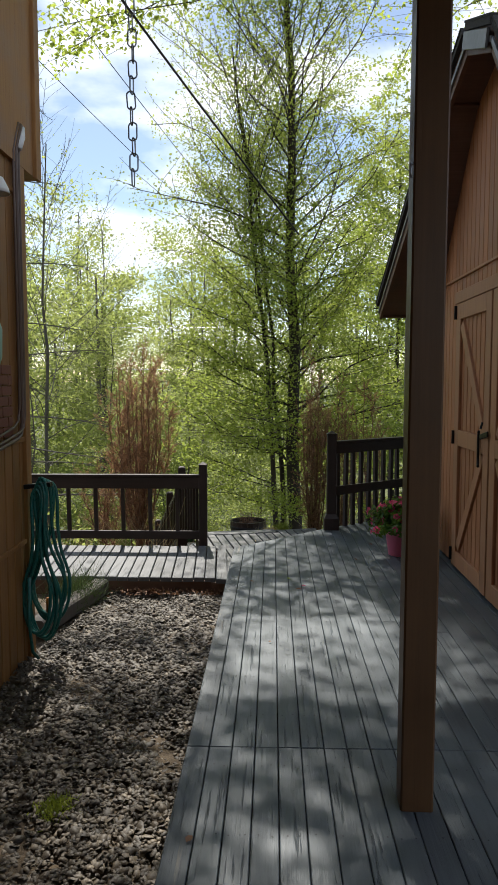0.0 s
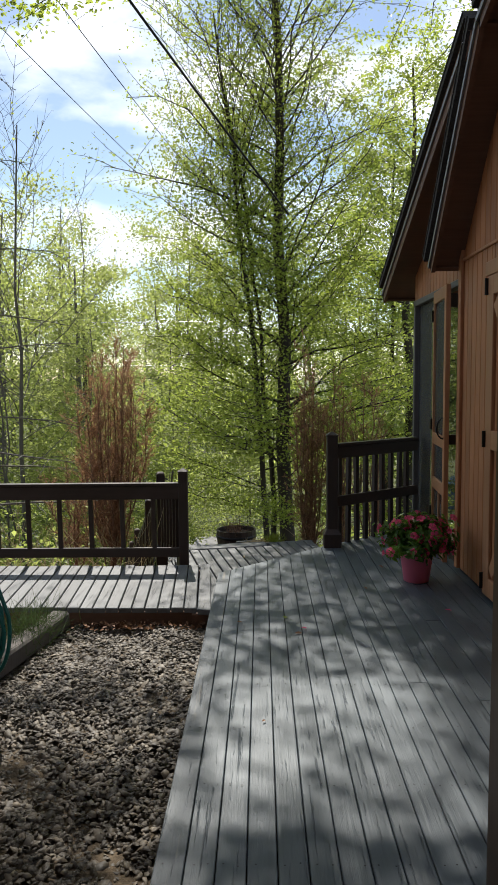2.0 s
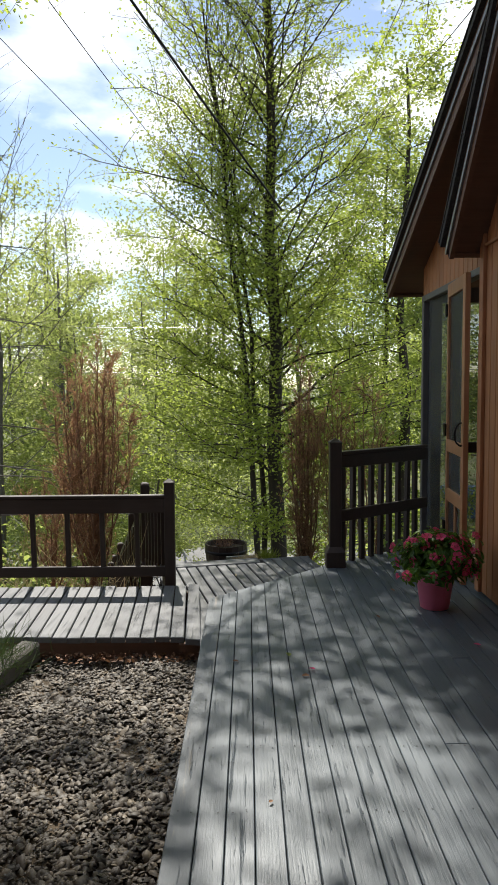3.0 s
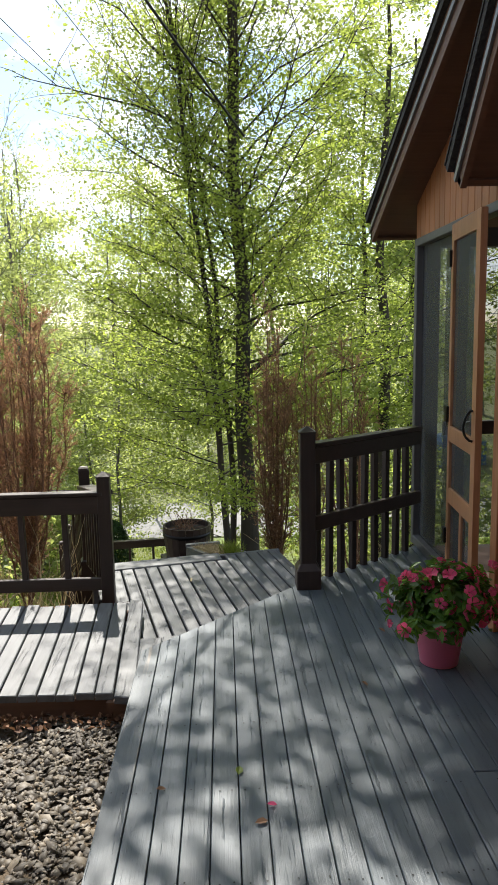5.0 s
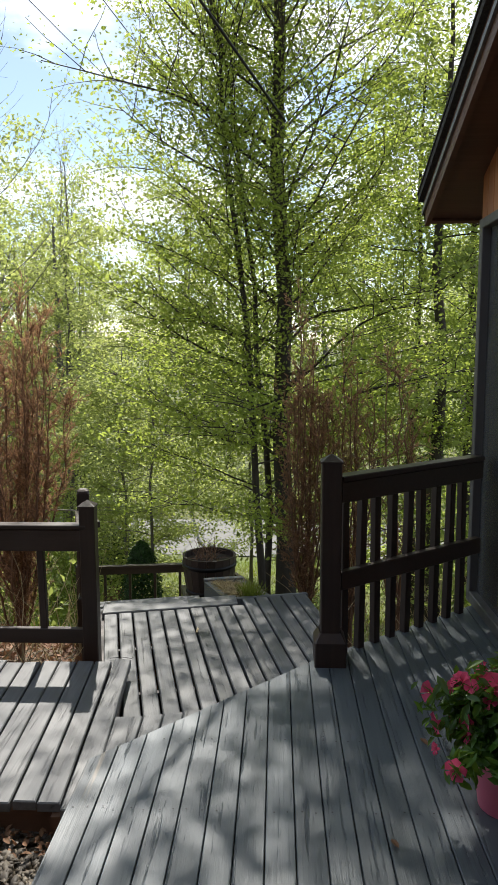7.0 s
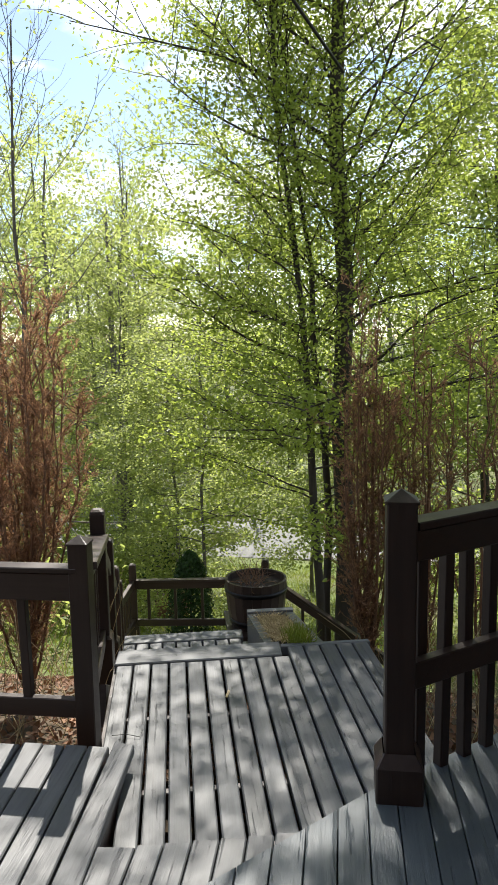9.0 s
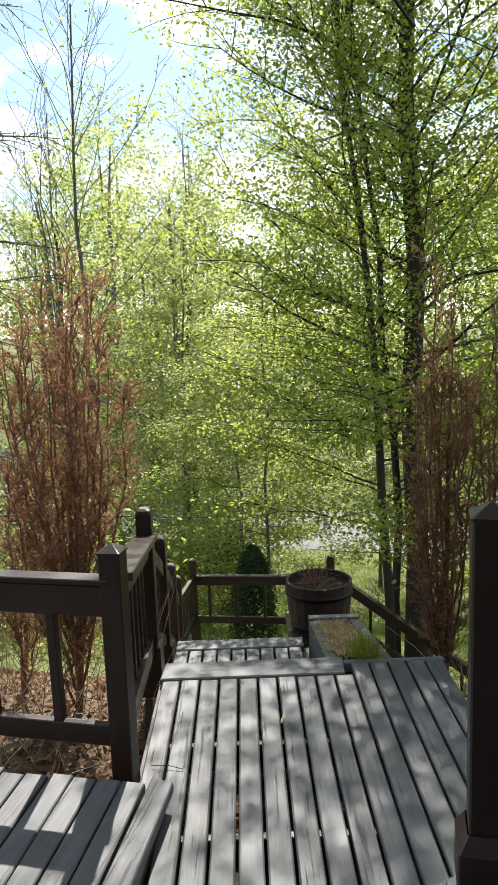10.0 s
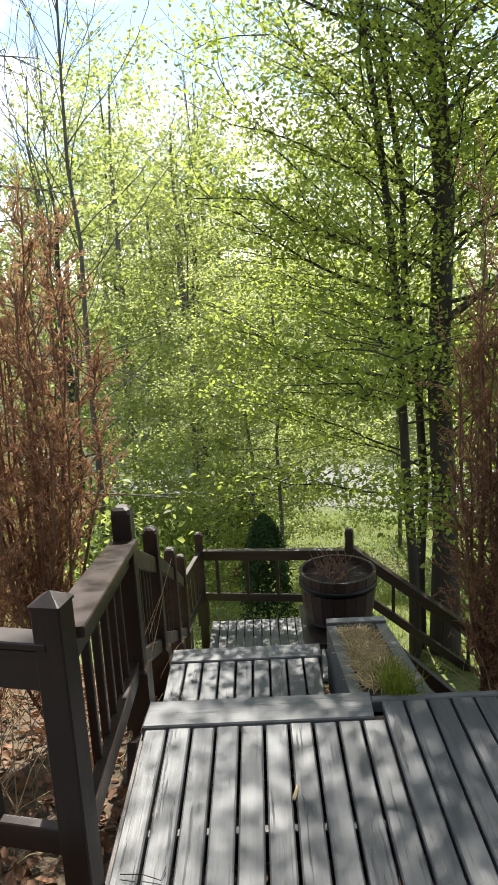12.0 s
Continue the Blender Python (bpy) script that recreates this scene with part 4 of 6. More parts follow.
def porch():
    p = thing("screened_porch", (2.8, 7.2, 0), "red-brown screened porch with grey screen frames under a steep roof", "porch")
    X = WALL_X
    ypk = 5.55
    def gable(y):
        return 2.14 + (8.40 - y) * 0.40
    plank_wall(p, 6.50, 8.02, 2.06, gable, M_SIDING, X + 0.004)
    # grey frame round the screens
    for y in (7.985, 7.165):
        bar_part("screen_post", (X + 0.03, y, 0.0), (X + 0.03, y, 2.02), 0.055, 0.075, M_GREYFRAME, p, "", 0.004, (1, 0, 0))
    bar_part("screen_head", (X + 0.028, 6.48, 2.035), (X + 0.028, 8.02, 2.035), 0.07, 0.05, M_GREYFRAME, p)
    bar_part("screen_sill", (X + 0.028, 7.19, 0.03), (X + 0.028, 7.96, 0.03), 0.07, 0.06, M_GREYFRAME, p)
    part("screen_panel", mesh_data("screen_panel", *box(X + 0.036, X + 0.039, 7.19, 7.96, 0.06, 2.01, 0.0005)), M_SCREEN, p, "grey insect screen panel")
    # a wide solid grey corner post inside
    bar_part("corner_post", (X + 0.09, 7.945, 0.0), (X + 0.09, 7.945, 2.06), 0.09, 0.09, M_GREYFRAME, p, "", 0.005, (0, 1, 0))
    # the far and side openings of the porch
    for x in (X + 1.5, X + 2.9):
        bar_part("screen_post", (x, 7.98, 0), (x, 7.98, 2.06), 0.09, 0.09, M_GREYFRAME, p, "", 0.004, (0, 1, 0))
    bar_part("screen_head", (X + 0.1, 7.98, 2.06), (X + 2.95, 7.98, 2.06), 0.09, 0.12, M_GREYFRAME, p)
    bar_part("screen_rail", (X + 0.2, 7.98, 0.80), (X + 2.95, 7.98, 0.80), 0.05, 0.09, M_RAIL, p)
    part("screen_panel", mesh_data("screen_panel", *box(X + 0.2, X + 2.9, 7.985, 7.988, 0.02, 2.0, 0.0005)), M_SCREEN, p)
    bar_part("screen_head", (X + 2.95, 6.5, 2.06), (X + 2.95, 8.0, 2.06), 0.09, 0.12, M_GREYFRAME, p)
    # open screen door on its hinges
    hx, hy = X - 0.02, 7.13
    turn = math.radians(4.6)
    door = part("screen_door", mesh_data("screen_door", *box(-0.016, 0.016, -0.045, 0.0, 0.02, 2.03)), M_TRIM, p, "tan wooden screen door standing ajar")
    dm = Matrix.Translation((hx, hy, 0)) @ Matrix.Rotation(-turn, 4, "Z")
    door.matrix_basis = dm
    door.matrix_parent_inverse = Matrix.Translation(-Vector(p.matrix_basis.translation))
    def dp(name, me, mat, label=""):
        o = part(name, me, mat, None, label)
        o.parent = door
        return o
    w = 0.58
    dp("stile", mesh_data("stile", *box(-0.016, 0.016, -w, -w + 0.075, 0.02, 2.03)), M_TRIM)
    for z0, z1 in ((0.02, 0.15), (0.50, 0.585), (0.85, 0.935), (1.94, 2.03)):
        dp("rail", mesh_data("rail", *box(-0.015, 0.015, -w + 0.075, -0.045, z0, z1)), M_TRIM)
    dp("muntin", mesh_data("muntin", *box(-0.012, 0.012, -0.33, -0.29, 0.15, 0.50)), M_TRIM)
    dp("screen", mesh_data("screen", *box(-0.002, 0.002, -w + 0.07, -0.04, 0.15, 1.94, 0.0005)), M_SCREEN, "grey screen mesh")
    ring = [(-0.02 - 0.045 * math.sin(a), -w + 0.035 + 0.008 * math.cos(3 * a), 1.0 + 0.075 * math.cos(a)) for a in np.linspace(0, math.pi, 10)]
    dp("door_handle", mesh_data("door_handle", *tube(ring, 0.007, 6), True), M_IRON, "black bow handle")
    for z in (0.3, 1.0, 1.85):
        dp("hinge", mesh_data("hinge", *box(-0.03, -0.012, -0.02, 0.03, z - 0.045, z + 0.045)), M_IRON)
    bar_part("door_post", (X + 0.02, 6.47, 0.02), (X + 0.02, 6.47, 2.06), 0.05, 0.07, M_TRIM, p, "", 0.004, (1, 0, 0))
    # roof
    rake(p, 8.40, 2.12, ypk, 2.12 + (8.40 - ypk) * 0.40, X - 0.22, X + 3.3, 0.12)
    return p


# ---- the house on the other side, with its porch roof ----
def house():
    h = thing("house", (-2.6, 1.5, -0.5), "brown wooden house with vertical siding beside the gravel", "house")
    X, Y = -1.55, 5.18
    # siding seen edge-on along the gravel
    part("wall", mesh_data("wall", *box(X - 3.4, X - 0.03, -3.0, Y - 0.02, -0.6, 4.6)), M_DARK, h)
    y = -0.6
    while y < Y - 0.09:
        b = y + 0.128
        part("plank", mesh_data("plank", *bar((X - 0.015, (y + b) / 2, -0.58), (X - 0.015, (y + b) / 2, 4.6), b - y - 0.008, 0.03, 0.004, (1, 0, 0))), M_HOUSE, h)
        y += 0.134
    for z, lean in ((0.33, 0.0), (1.02, 0.0), (2.62, 0.0)):
        bar_part("batten", (X + 0.006, -0.6, z - 0.10), (X + 0.006, Y - 0.1, z), 0.022, 0.03, M_HOUSE, h)
    bar_part("corner_board", (X + 0.012, Y - 0.05, -0.55), (X + 0.012, Y - 0.05, 2.85), 0.09, 0.03, M_HOUSE, h, "", 0.004, (1, 0, 0))
    bar_part("corner_board", (X - 0.04, Y - 0.005, -0.55), (X - 0.04, Y - 0.005, 2.85), 0.10, 0.03, M_SOFFIT, h, "", 0.004, (0, 1, 0))
    # the upper storey oversails the corner
    part("overhang", mesh_data("overhang", *box(X - 1.5, X + 0.03, 4.6, Y + 0.28, 2.80, 4.7)), M_HOUSE, h)
    bar_part("corner_board", (X + 0.04, Y + 0.22, 2.79), (X + 0.04, Y + 0.22, 4.7), 0.10, 0.03, M_HOUSE, h, "", 0.004, (1, 0, 0))
    # a band of brick below the window
    rng = random.Random(4)
    for r in range(7):
        for k in range(3):
            y0 = 4.28 + 0.21 * k + (0.1 if r % 2 else 0)
            part("brick", mesh_data("brick", *box(X + 0.002, X + 0.018 + rng.uniform(0, 0.004), y0, min(y0 + 0.2, 4.86), 1.06 + 0.065 * r, 1.06 + 0.065 * r + 0.056)), M_BRICK, h)
    # conduits up the corner, bending away along the wall
    for k, (dy, r) in enumerate(((0.0, 0.014), (0.05, 0.010), (-0.045, 0.008))):
        y = Y - 0.17 + dy
        pts = [(X + 0.035, y + 0.1, 3.06), (X + 0.03, y + 0.06, 2.98), (X + 0.03, y, 2.86), (X + 0.03, y, 2.2), (X + 0.03, y + 0.004, 1.5), (X + 0.03, y, 1.14 + 0.05 * k), (X + 0.035, y - 0.05, 1.06 + 0.045 * k), (X + 0.04, y - 0.14, 1.035 + 0.04 * k), (X + 0.04, y - 0.6, 0.98 + 0.03 * k), (X + 0.04, y - 1.4, 0.93 + 0.03 * k)]
        part("conduit", mesh_data("conduit", *tube(pts, r, 8), True), M_PVC, h, "grey conduit strapped to the wall")
    part("conduit_tape", mesh_data("conduit_tape", *tube([(X + 0.04, Y - 0.05, 3.05), (X + 0.045, Y - 0.09, 2.97), (X + 0.045, Y - 0.14, 2.89)], [0.012, 0.022, 0.018], 10), True), M_WHITE, h, "white wrapped conduit joint")
    # roof of the open porch above the walker
    r = thing("porch_roof", (0, 0.4, 2.7), "open porch roof on a brown post joining house and barn", "roof", kind="structure")
    part("ceiling", mesh_data("ceiling", *box(-1.55, 1.6, -2.5, 2.72, 2.86, 2.92)), M_SOFFIT, r)
    bar_part("beam", (-1.5, 2.64, 2.75), (1.55, 2.64, 2.75), 0.09, 0.19, M_SOFFIT, r)
    part("shingles", mesh_data("shingles", *box(-1.6, 1.6, -2.5, 2.95, 2.93, 2.99)), M_SHINGLE, r)
    tagged(part("wall_behind", mesh_data("wall_behind", *box(-1.55, 1.6, -2.6, -2.5, -0.6, 2.9)), M_HOUSE), "brown wooden wall closing the porch", "wall", kind="structure")


def porch_post():
    p = thing("porch_post", (0.6, 2.63, 0), "square brown painted porch post standing on the deck", "post")
    a = math.radians(2)
    bar_part("shaft", (0.598, 2.645, 0.0), (0.605, 2.645, 2.66), 0.106, 0.106, M_PORCHPOST, p, "", 0.006, (math.sin(a), math.cos(a), 0))
    part("hook", mesh_data("hook", *tube([(0.545, 2.60, 2.06), (0.535, 2.58, 2.055), (0.535, 2.575, 2.03), (0.54, 2.58, 2.015)], 0.004, 6), True), M_STEEL, p, "small steel hook")


upper_deck()
wing()
landing()
stairs()
railing_right()
railing_left()
stair_railings()
barn()
porch()
house()
porch_post()


# ---- plants ----
def limb(rng, start, direction, length, r0, r1, bend=0.25, sag=0.0, n=5):
    """A crooked branch: points and radii."""
    pts, rad = [Vector(start)], [r0]
    d = Vector(direction).normalized()
    for k in range(1, n + 1):
        d = (d + Vector((rng.gauss(0, bend), rng.gauss(0, bend), rng.gauss(0, bend) - sag)) * 0.5).normalized()
        pts.append(pts[-1] + d * (length / n))
        rad.append(r0 + (r1 - r0) * k / n)
    return pts, rad


def many_tubes(name, tubes, sides):
    v, f = [], []
    for (pts, rad), s in zip(tubes, sides):
        tv, tf = tube(pts, rad, s, False)
        k = len(v)
        v += tv
        f += [tuple(i + k for i in q) for q in tf]
    return mesh_data(name, v, f, True)


def tree(name, base, height, trunk_r, spread, seed, label, leaf_mat, leaf_size, leaves, bark=None, low=0.25, limbs=22, subs=6, rise=0.25, flat=0.7, lean=(0, 0), stems=1, group="", puff=0.16, sag=0.03, category="tree", twigs=True, top_bare=0.0, each=False, taper=0.62, sun_gap=None, favour=None, simple=False):
    """A tree with a tapered trunk, limbs, twigs and loose sprays of leaves round the twigs."""
    rng = random.Random(seed)
    nrng = np.random.default_rng(seed)
    bark = bark or M_BARK
    at = Vector(base)
    t = thing(name, at, label, category, group)
    trunks, branches, tw, spots = [], [], [], []
    for s in range(stems):
        off = Vector((0, 0, 0)) if s == 0 else Vector((rng.uniform(-0.45, -0.25), rng.uniform(-0.3, 0.3), 0))
        hh = height * (1.0 if s == 0 else rng.uniform(0.6, 0.9))
        rr = trunk_r * (1.0 if s == 0 else rng.uniform(0.24, 0.4))
        n = 9
        pts = []
        p = at + off - Vector((0, 0, 0.15))
        sway = Vector((lean[0] + (off.x * 1.8 if s else 0), lean[1], 0))
        for k in range(n + 1):
            u = k / n
            pts.append(p + Vector((sway.x * u * u * hh * 0.1 + rng.gauss(0, 0.05) * (k > 1), sway.y * u * u * hh * 0.1 + rng.gauss(0, 0.035) * (k > 1), hh * u)))
        rad = [rr * (1.25 if k == 0 else 1.0) * (1 - 0.9 * (k / n) ** 0.9) + 0.008 for k in range(n + 1)]
        trunks.append((pts, rad))
        m = max(4, int(limbs * (1.0 if s == 0 else 0.3)))
        for k in range(m):
            u = low + (0.97 - low) * ((k + rng.random()) / m)
            i = min(n - 1, int(u * n))
            q = pts[i].lerp(pts[i + 1], u * n - i)
            az = 2.39996 * k + rng.uniform(-0.4, 0.4) + seed
            if favour is not None and k % 5 < 3:
                az = favour + rng.uniform(-0.75, 0.75)
            ln = spread * (1.0 - taper * ((u - low) / (1 - low)) ** 1.3) * rng.uniform(0.65, 1.1)
            el = rise * (0.25 + 1.5 * (u - low)) + rng.uniform(-0.1, 0.15)
            d = Vector((math.cos(az) * math.cos(el), math.sin(az) * math.cos(el), math.sin(el)))
            r0 = max(0.007, rr * 0.17 * (1 - u) + 0.007)
            lp, lr = limb(rng, q, d, ln, r0, 0.005, 0.3, sag, 6)
            branches.append((lp, lr))
            for j in range(subs):
                w = 0.22 + 0.76 * (j + rng.random()) / subs
                i2 = min(len(lp) - 2, int(w * (len(lp) - 1)))
                q2 = lp[i2].lerp(lp[i2 + 1], w * (len(lp) - 1) - i2)
                side = d.cross(Vector((0, 0, 1))).normalized() * (1 if j % 2 else -1)
                d2 = (d * rng.uniform(0.4, 1.0) + side * rng.uniform(0.5, 1.1) + Vector((0, 0, rng.uniform(-0.12, 0.3)))).normalized()
                l2 = ln * rng.uniform(0.22, 0.42) * (1.15 - 0.5 * w) + 0.15
                tp, tr = limb(rng, q2, d2, l2, max(0.005, r0 * 0.35), 0.0025, 0.25, sag, 3)
                tw.append((tp, tr))
                bare = u > 1 - top_bare and rng.random() < 0.8
                if not bare:
                    spots.append((tp, l2))
            if u <= 1 - top_bare or rng.random() < 0.2:
                spots.append((lp[-3:], ln * 0.3))
    for b_ in trunks:
        part("trunk", many_tubes("trunk", [b_], [12]), bark, t)
    if each:
        for b_ in branches:
            part("limb", many_tubes("limb", [b_], [6]), bark, t)
    else:
        tagged(part("branchwork", many_tubes("branchwork", branches, [5] * len(branches)), bark, t), kind="stuff")
    if twigs:
        tagged(part("twig_spray", many_tubes("twig_spray", tw, [3] * len(tw)), bark, t), kind="stuff")
    if leaves and spots:
        seg_a, seg_b, weight = [], [], []
        for tp, l2 in spots:
            for a, b in zip(tp, tp[1:]):
                seg_a.append(a[:])
                seg_b.append(b[:])
                weight.append((b - a).length + 0.02)
        seg_a, seg_b, weight = np.array(seg_a), np.array(seg_b), np.array(weight)
        pick = nrng.choice(len(seg_a), leaves, p=weight / weight.sum())
        u = nrng.random((leaves, 1))
        c = seg_a[pick] * (1 - u) + seg_b[pick] * u + nrng.normal(size=(leaves, 3)) * np.array([puff, puff, puff * 0.55])
        for near, far, slope, share in sun_gap or ():      # leaves thinned along the sun's slant, so sun reaches chosen bands below
            shadow_y = c[:, 1] - slope * c[:, 2]
            c = c[(shadow_y < near) | (shadow_y > far) | (nrng.random(leaves) < share)]
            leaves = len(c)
        nrm = np.array([0, 0, 1.0]) * flat + nrng.normal(size=(leaves, 3)) * (1.05 - flat) + np.array([0.0, -0.12, 0])
        v, f = ellipse_leaves(nrng, c, nrm, leaf_size, simple=simple)
        part("crown", array_mesh("crown", v, f), leaf_mat, t, "")
    return t


def G(x, y, dz=0.0):
    return (x, y, ground_z(x, y) + dz)


def near_trees():
    # Leaf bands are thinned below to shape sun patches on landing and deck.
    tree("maple_tree", G(0.58, 14.4), 15.6, 0.15, 3.1, 11, "tall maple with dark trunk and fresh spring leaves beyond the deck", M_LEAF, 0.054, 150000, None, 0.19, 112, 12, 1.0, 0.6, (-0.3, -0.1), 3, puff=0.15, sag=0.0, each=True, taper=0.1, sun_gap=((6.9, 9.4, 0.82, 0.34),), top_bare=0.05)
    tree("maple_tree", G(4.1, 11.4), 14.0, 0.15, 7.2, 27, "maple spreading bright green branches over the barn roof", M_LEAF, 0.08, 90000, None, 0.60, 70, 10, 0.3, 0.5, (-0.6, -0.5), 1, puff=0.15, each=True, taper=0.25, favour=3.62, sag=0.0, sun_gap=((3.45, 4.6, 0.82, 0.15), (6.9, 9.6, 0.82, 0.25)))
    # This maple is added out of view, to dapple the gravel with shade.
    tree("maple_tree", G(-4.7, 10.6), 14.5, 0.14, 3.5, 61, "unseen maple added behind the house to shade the gravel", M_LEAF, 0.08, 32000, None, 0.62, 38, 9, 0.35, 0.5, (0.2, -0.2), 1, puff=0.13, each=True, taper=0.2, favour=-0.3, sag=0.0)
    tree("maple_tree", G(3.2, 18.6), 11.0, 0.10, 3.4, 29, "young maple with dense bright leaves behind the porch", M_LEAF, 0.07, 34000, None, 0.15, 46, 9, 0.6, 0.55, (0, 0), 1, puff=0.15)
    tree("sapling_tree", G(-2.7, 18.5), 5.6, 0.035, 2.3, 31, "low bright green sapling on the hillside", M_LEAF3, 0.06, 24000, M_TWIG, 0.08, 34, 8, 0.35, 0.7, puff=0.13)
    tree("sapling_tree", G(-0.2, 21.5), 6.4, 0.04, 2.6, 37, "light green young tree above the lane", M_LEAF3, 0.065, 22000, M_TWIG, 0.14, 34, 8, 0.35, 0.7, puff=0.15)
    tree("sapling_tree", G(2.4, 18.0), 7.0, 0.045, 2.6, 41, "green young tree with layered leaf sprays", M_LEAF2, 0.065, 11000, M_TWIG, 0.25, 24, 6, 0.35, 0.65, puff=0.15)
    tree("sapling_tree", G(-4.6, 21.5), 7.6, 0.045, 2.8, 43, "bright green understorey tree at the wood's edge", M_LEAF3, 0.065, 24000, M_TWIG, 0.08, 34, 8, 0.4, 0.7, puff=0.17)
    tree("sapling_tree", G(-1.9, 17.2), 6.2, 0.03, 1.8, 45, "slender yellow-green sapling by the lower platform", M_LEAF3, 0.055, 15000, M_TWIG, 0.24, 28, 7, 0.4, 0.7, puff=0.12)
    for k, (x, y, h, r) in enumerate(((3.35, 17.4, 12, 0.16), (4.4, 19.2, 12, 0.15), (6.6, 22.0, 13, 0.2))):
        tree("forest_tree", G(x, y), h, r, 3.2, 51 + k, "straight dark-trunked forest tree with high green crown", M_LEAF2, 0.10, 8000, None, 0.3, 22, 7, 0.3, 0.65, group="forest trees", puff=0.22)
    # bare multi-stemmed trees
    for k, (x, y, h, s) in enumerate(((-5.7, 18.6, 11.6, 3), (-9.5, 25.0, 12.5, 2), (-6.2, 27.0, 12.0, 2), (-3.1, 33.0, 13.5, 1))):
        tree("bare_tree", G(x, y), h, 0.062, 4.6, 71 + k, "tall slender tree still nearly bare in spring", M_LEAF3, 0.08, 420, M_TWIG, 0.3, 26, 7, 1.15, 0.4, (0.1, 0), s, "bare trees", 0.14, -0.10)


def woods():
    rng = random.Random(21)
    spots = []
    for k in range(17):        # this side of the lane, left
        spots.append((rng.uniform(-17, -5.5), rng.uniform(16, 27), rng.uniform(6.5, 10.5), 0.12, 5200))
    for k in range(34):        # across the lane
        y = rng.uniform(33.5, 46)
        spots.append((rng.uniform(-0.80 * y, 0.55 * y), y, rng.uniform(9, 14.5), 0.19, 5200))
    for k in range(40):        # up the far slope
        y = rng.uniform(48, 78)
        spots.append((rng.uniform(-0.8 * y, 0.6 * y), y, rng.uniform(11, 18), 0.26, 3600))
    for k, (x, y, h, size, n) in enumerate(spots):
        mat = (M_LEAF2, M_LEAF3, M_LEAF2, M_LEAF3, M_LEAF2)[k % 5]
        thin = k % 3 == 1 or (k >= 51 and k % 4 < 3)
        tree("forest_tree", G(x, y), h, 0.12 + 0.006 * h, 0.29 * h, 100 + k, "nearly bare grey forest tree in first leaf" if thin else "leafy green forest tree on the wooded slope", mat, size, n // 5 if thin else n, M_TWIG if thin or k % 3 == 0 else M_BARK, 0.12 if not thin else 0.3, 16, 5, 0.5 if not thin else 1.2, 0.55, (rng.uniform(-0.3, 0.3), 0), 1, "forest trees", 0.055 * h ** 0.8, 0.0, "tree", thin or y < 30, simple=True, taper=0.25)
    # understorey: leaf sprays low over the slopes, too many to count
    nr = np.random.default_rng(5)
    c = []
    for k in range(230):
        y = nr.uniform(14.5, 26) if k < 100 else nr.uniform(31.5, 60)
        x = nr.uniform(-0.85 * y, 0.55 * y)
        if k < 100 and -3.6 < x < 2.4 and y > 13:
            x = -4.0 - abs(x) * 1.5 if k % 2 else 3.2 + abs(x)
        m = 360
        hh = nr.uniform(0.5, 1.7) * (1 if k < 100 else 1.9)
        p = nr.normal(size=(m, 3)) * np.array([0.8, 0.8, hh * 0.45]) * (1 if k < 100 else 1.7) + np.array([x, y, hh * 0.7])
        p[:, 2] = np.array([ground_z(a, b) for a, b in p[:, :2]]) + np.abs(p[:, 2]) + 0.05
        c.append(p)
    c = np.concatenate(c)
    v, f = ellipse_leaves(nr, c, np.array([0, 0, 0.7]) + nr.normal(size=c.shape) * 0.5, 0.14, simple=True)
    tagged(part("undergrowth", array_mesh("undergrowth", v, f), M_LEAF2), "leafy green undergrowth covering the wooded slopes", "undergrowth", kind="stuff")


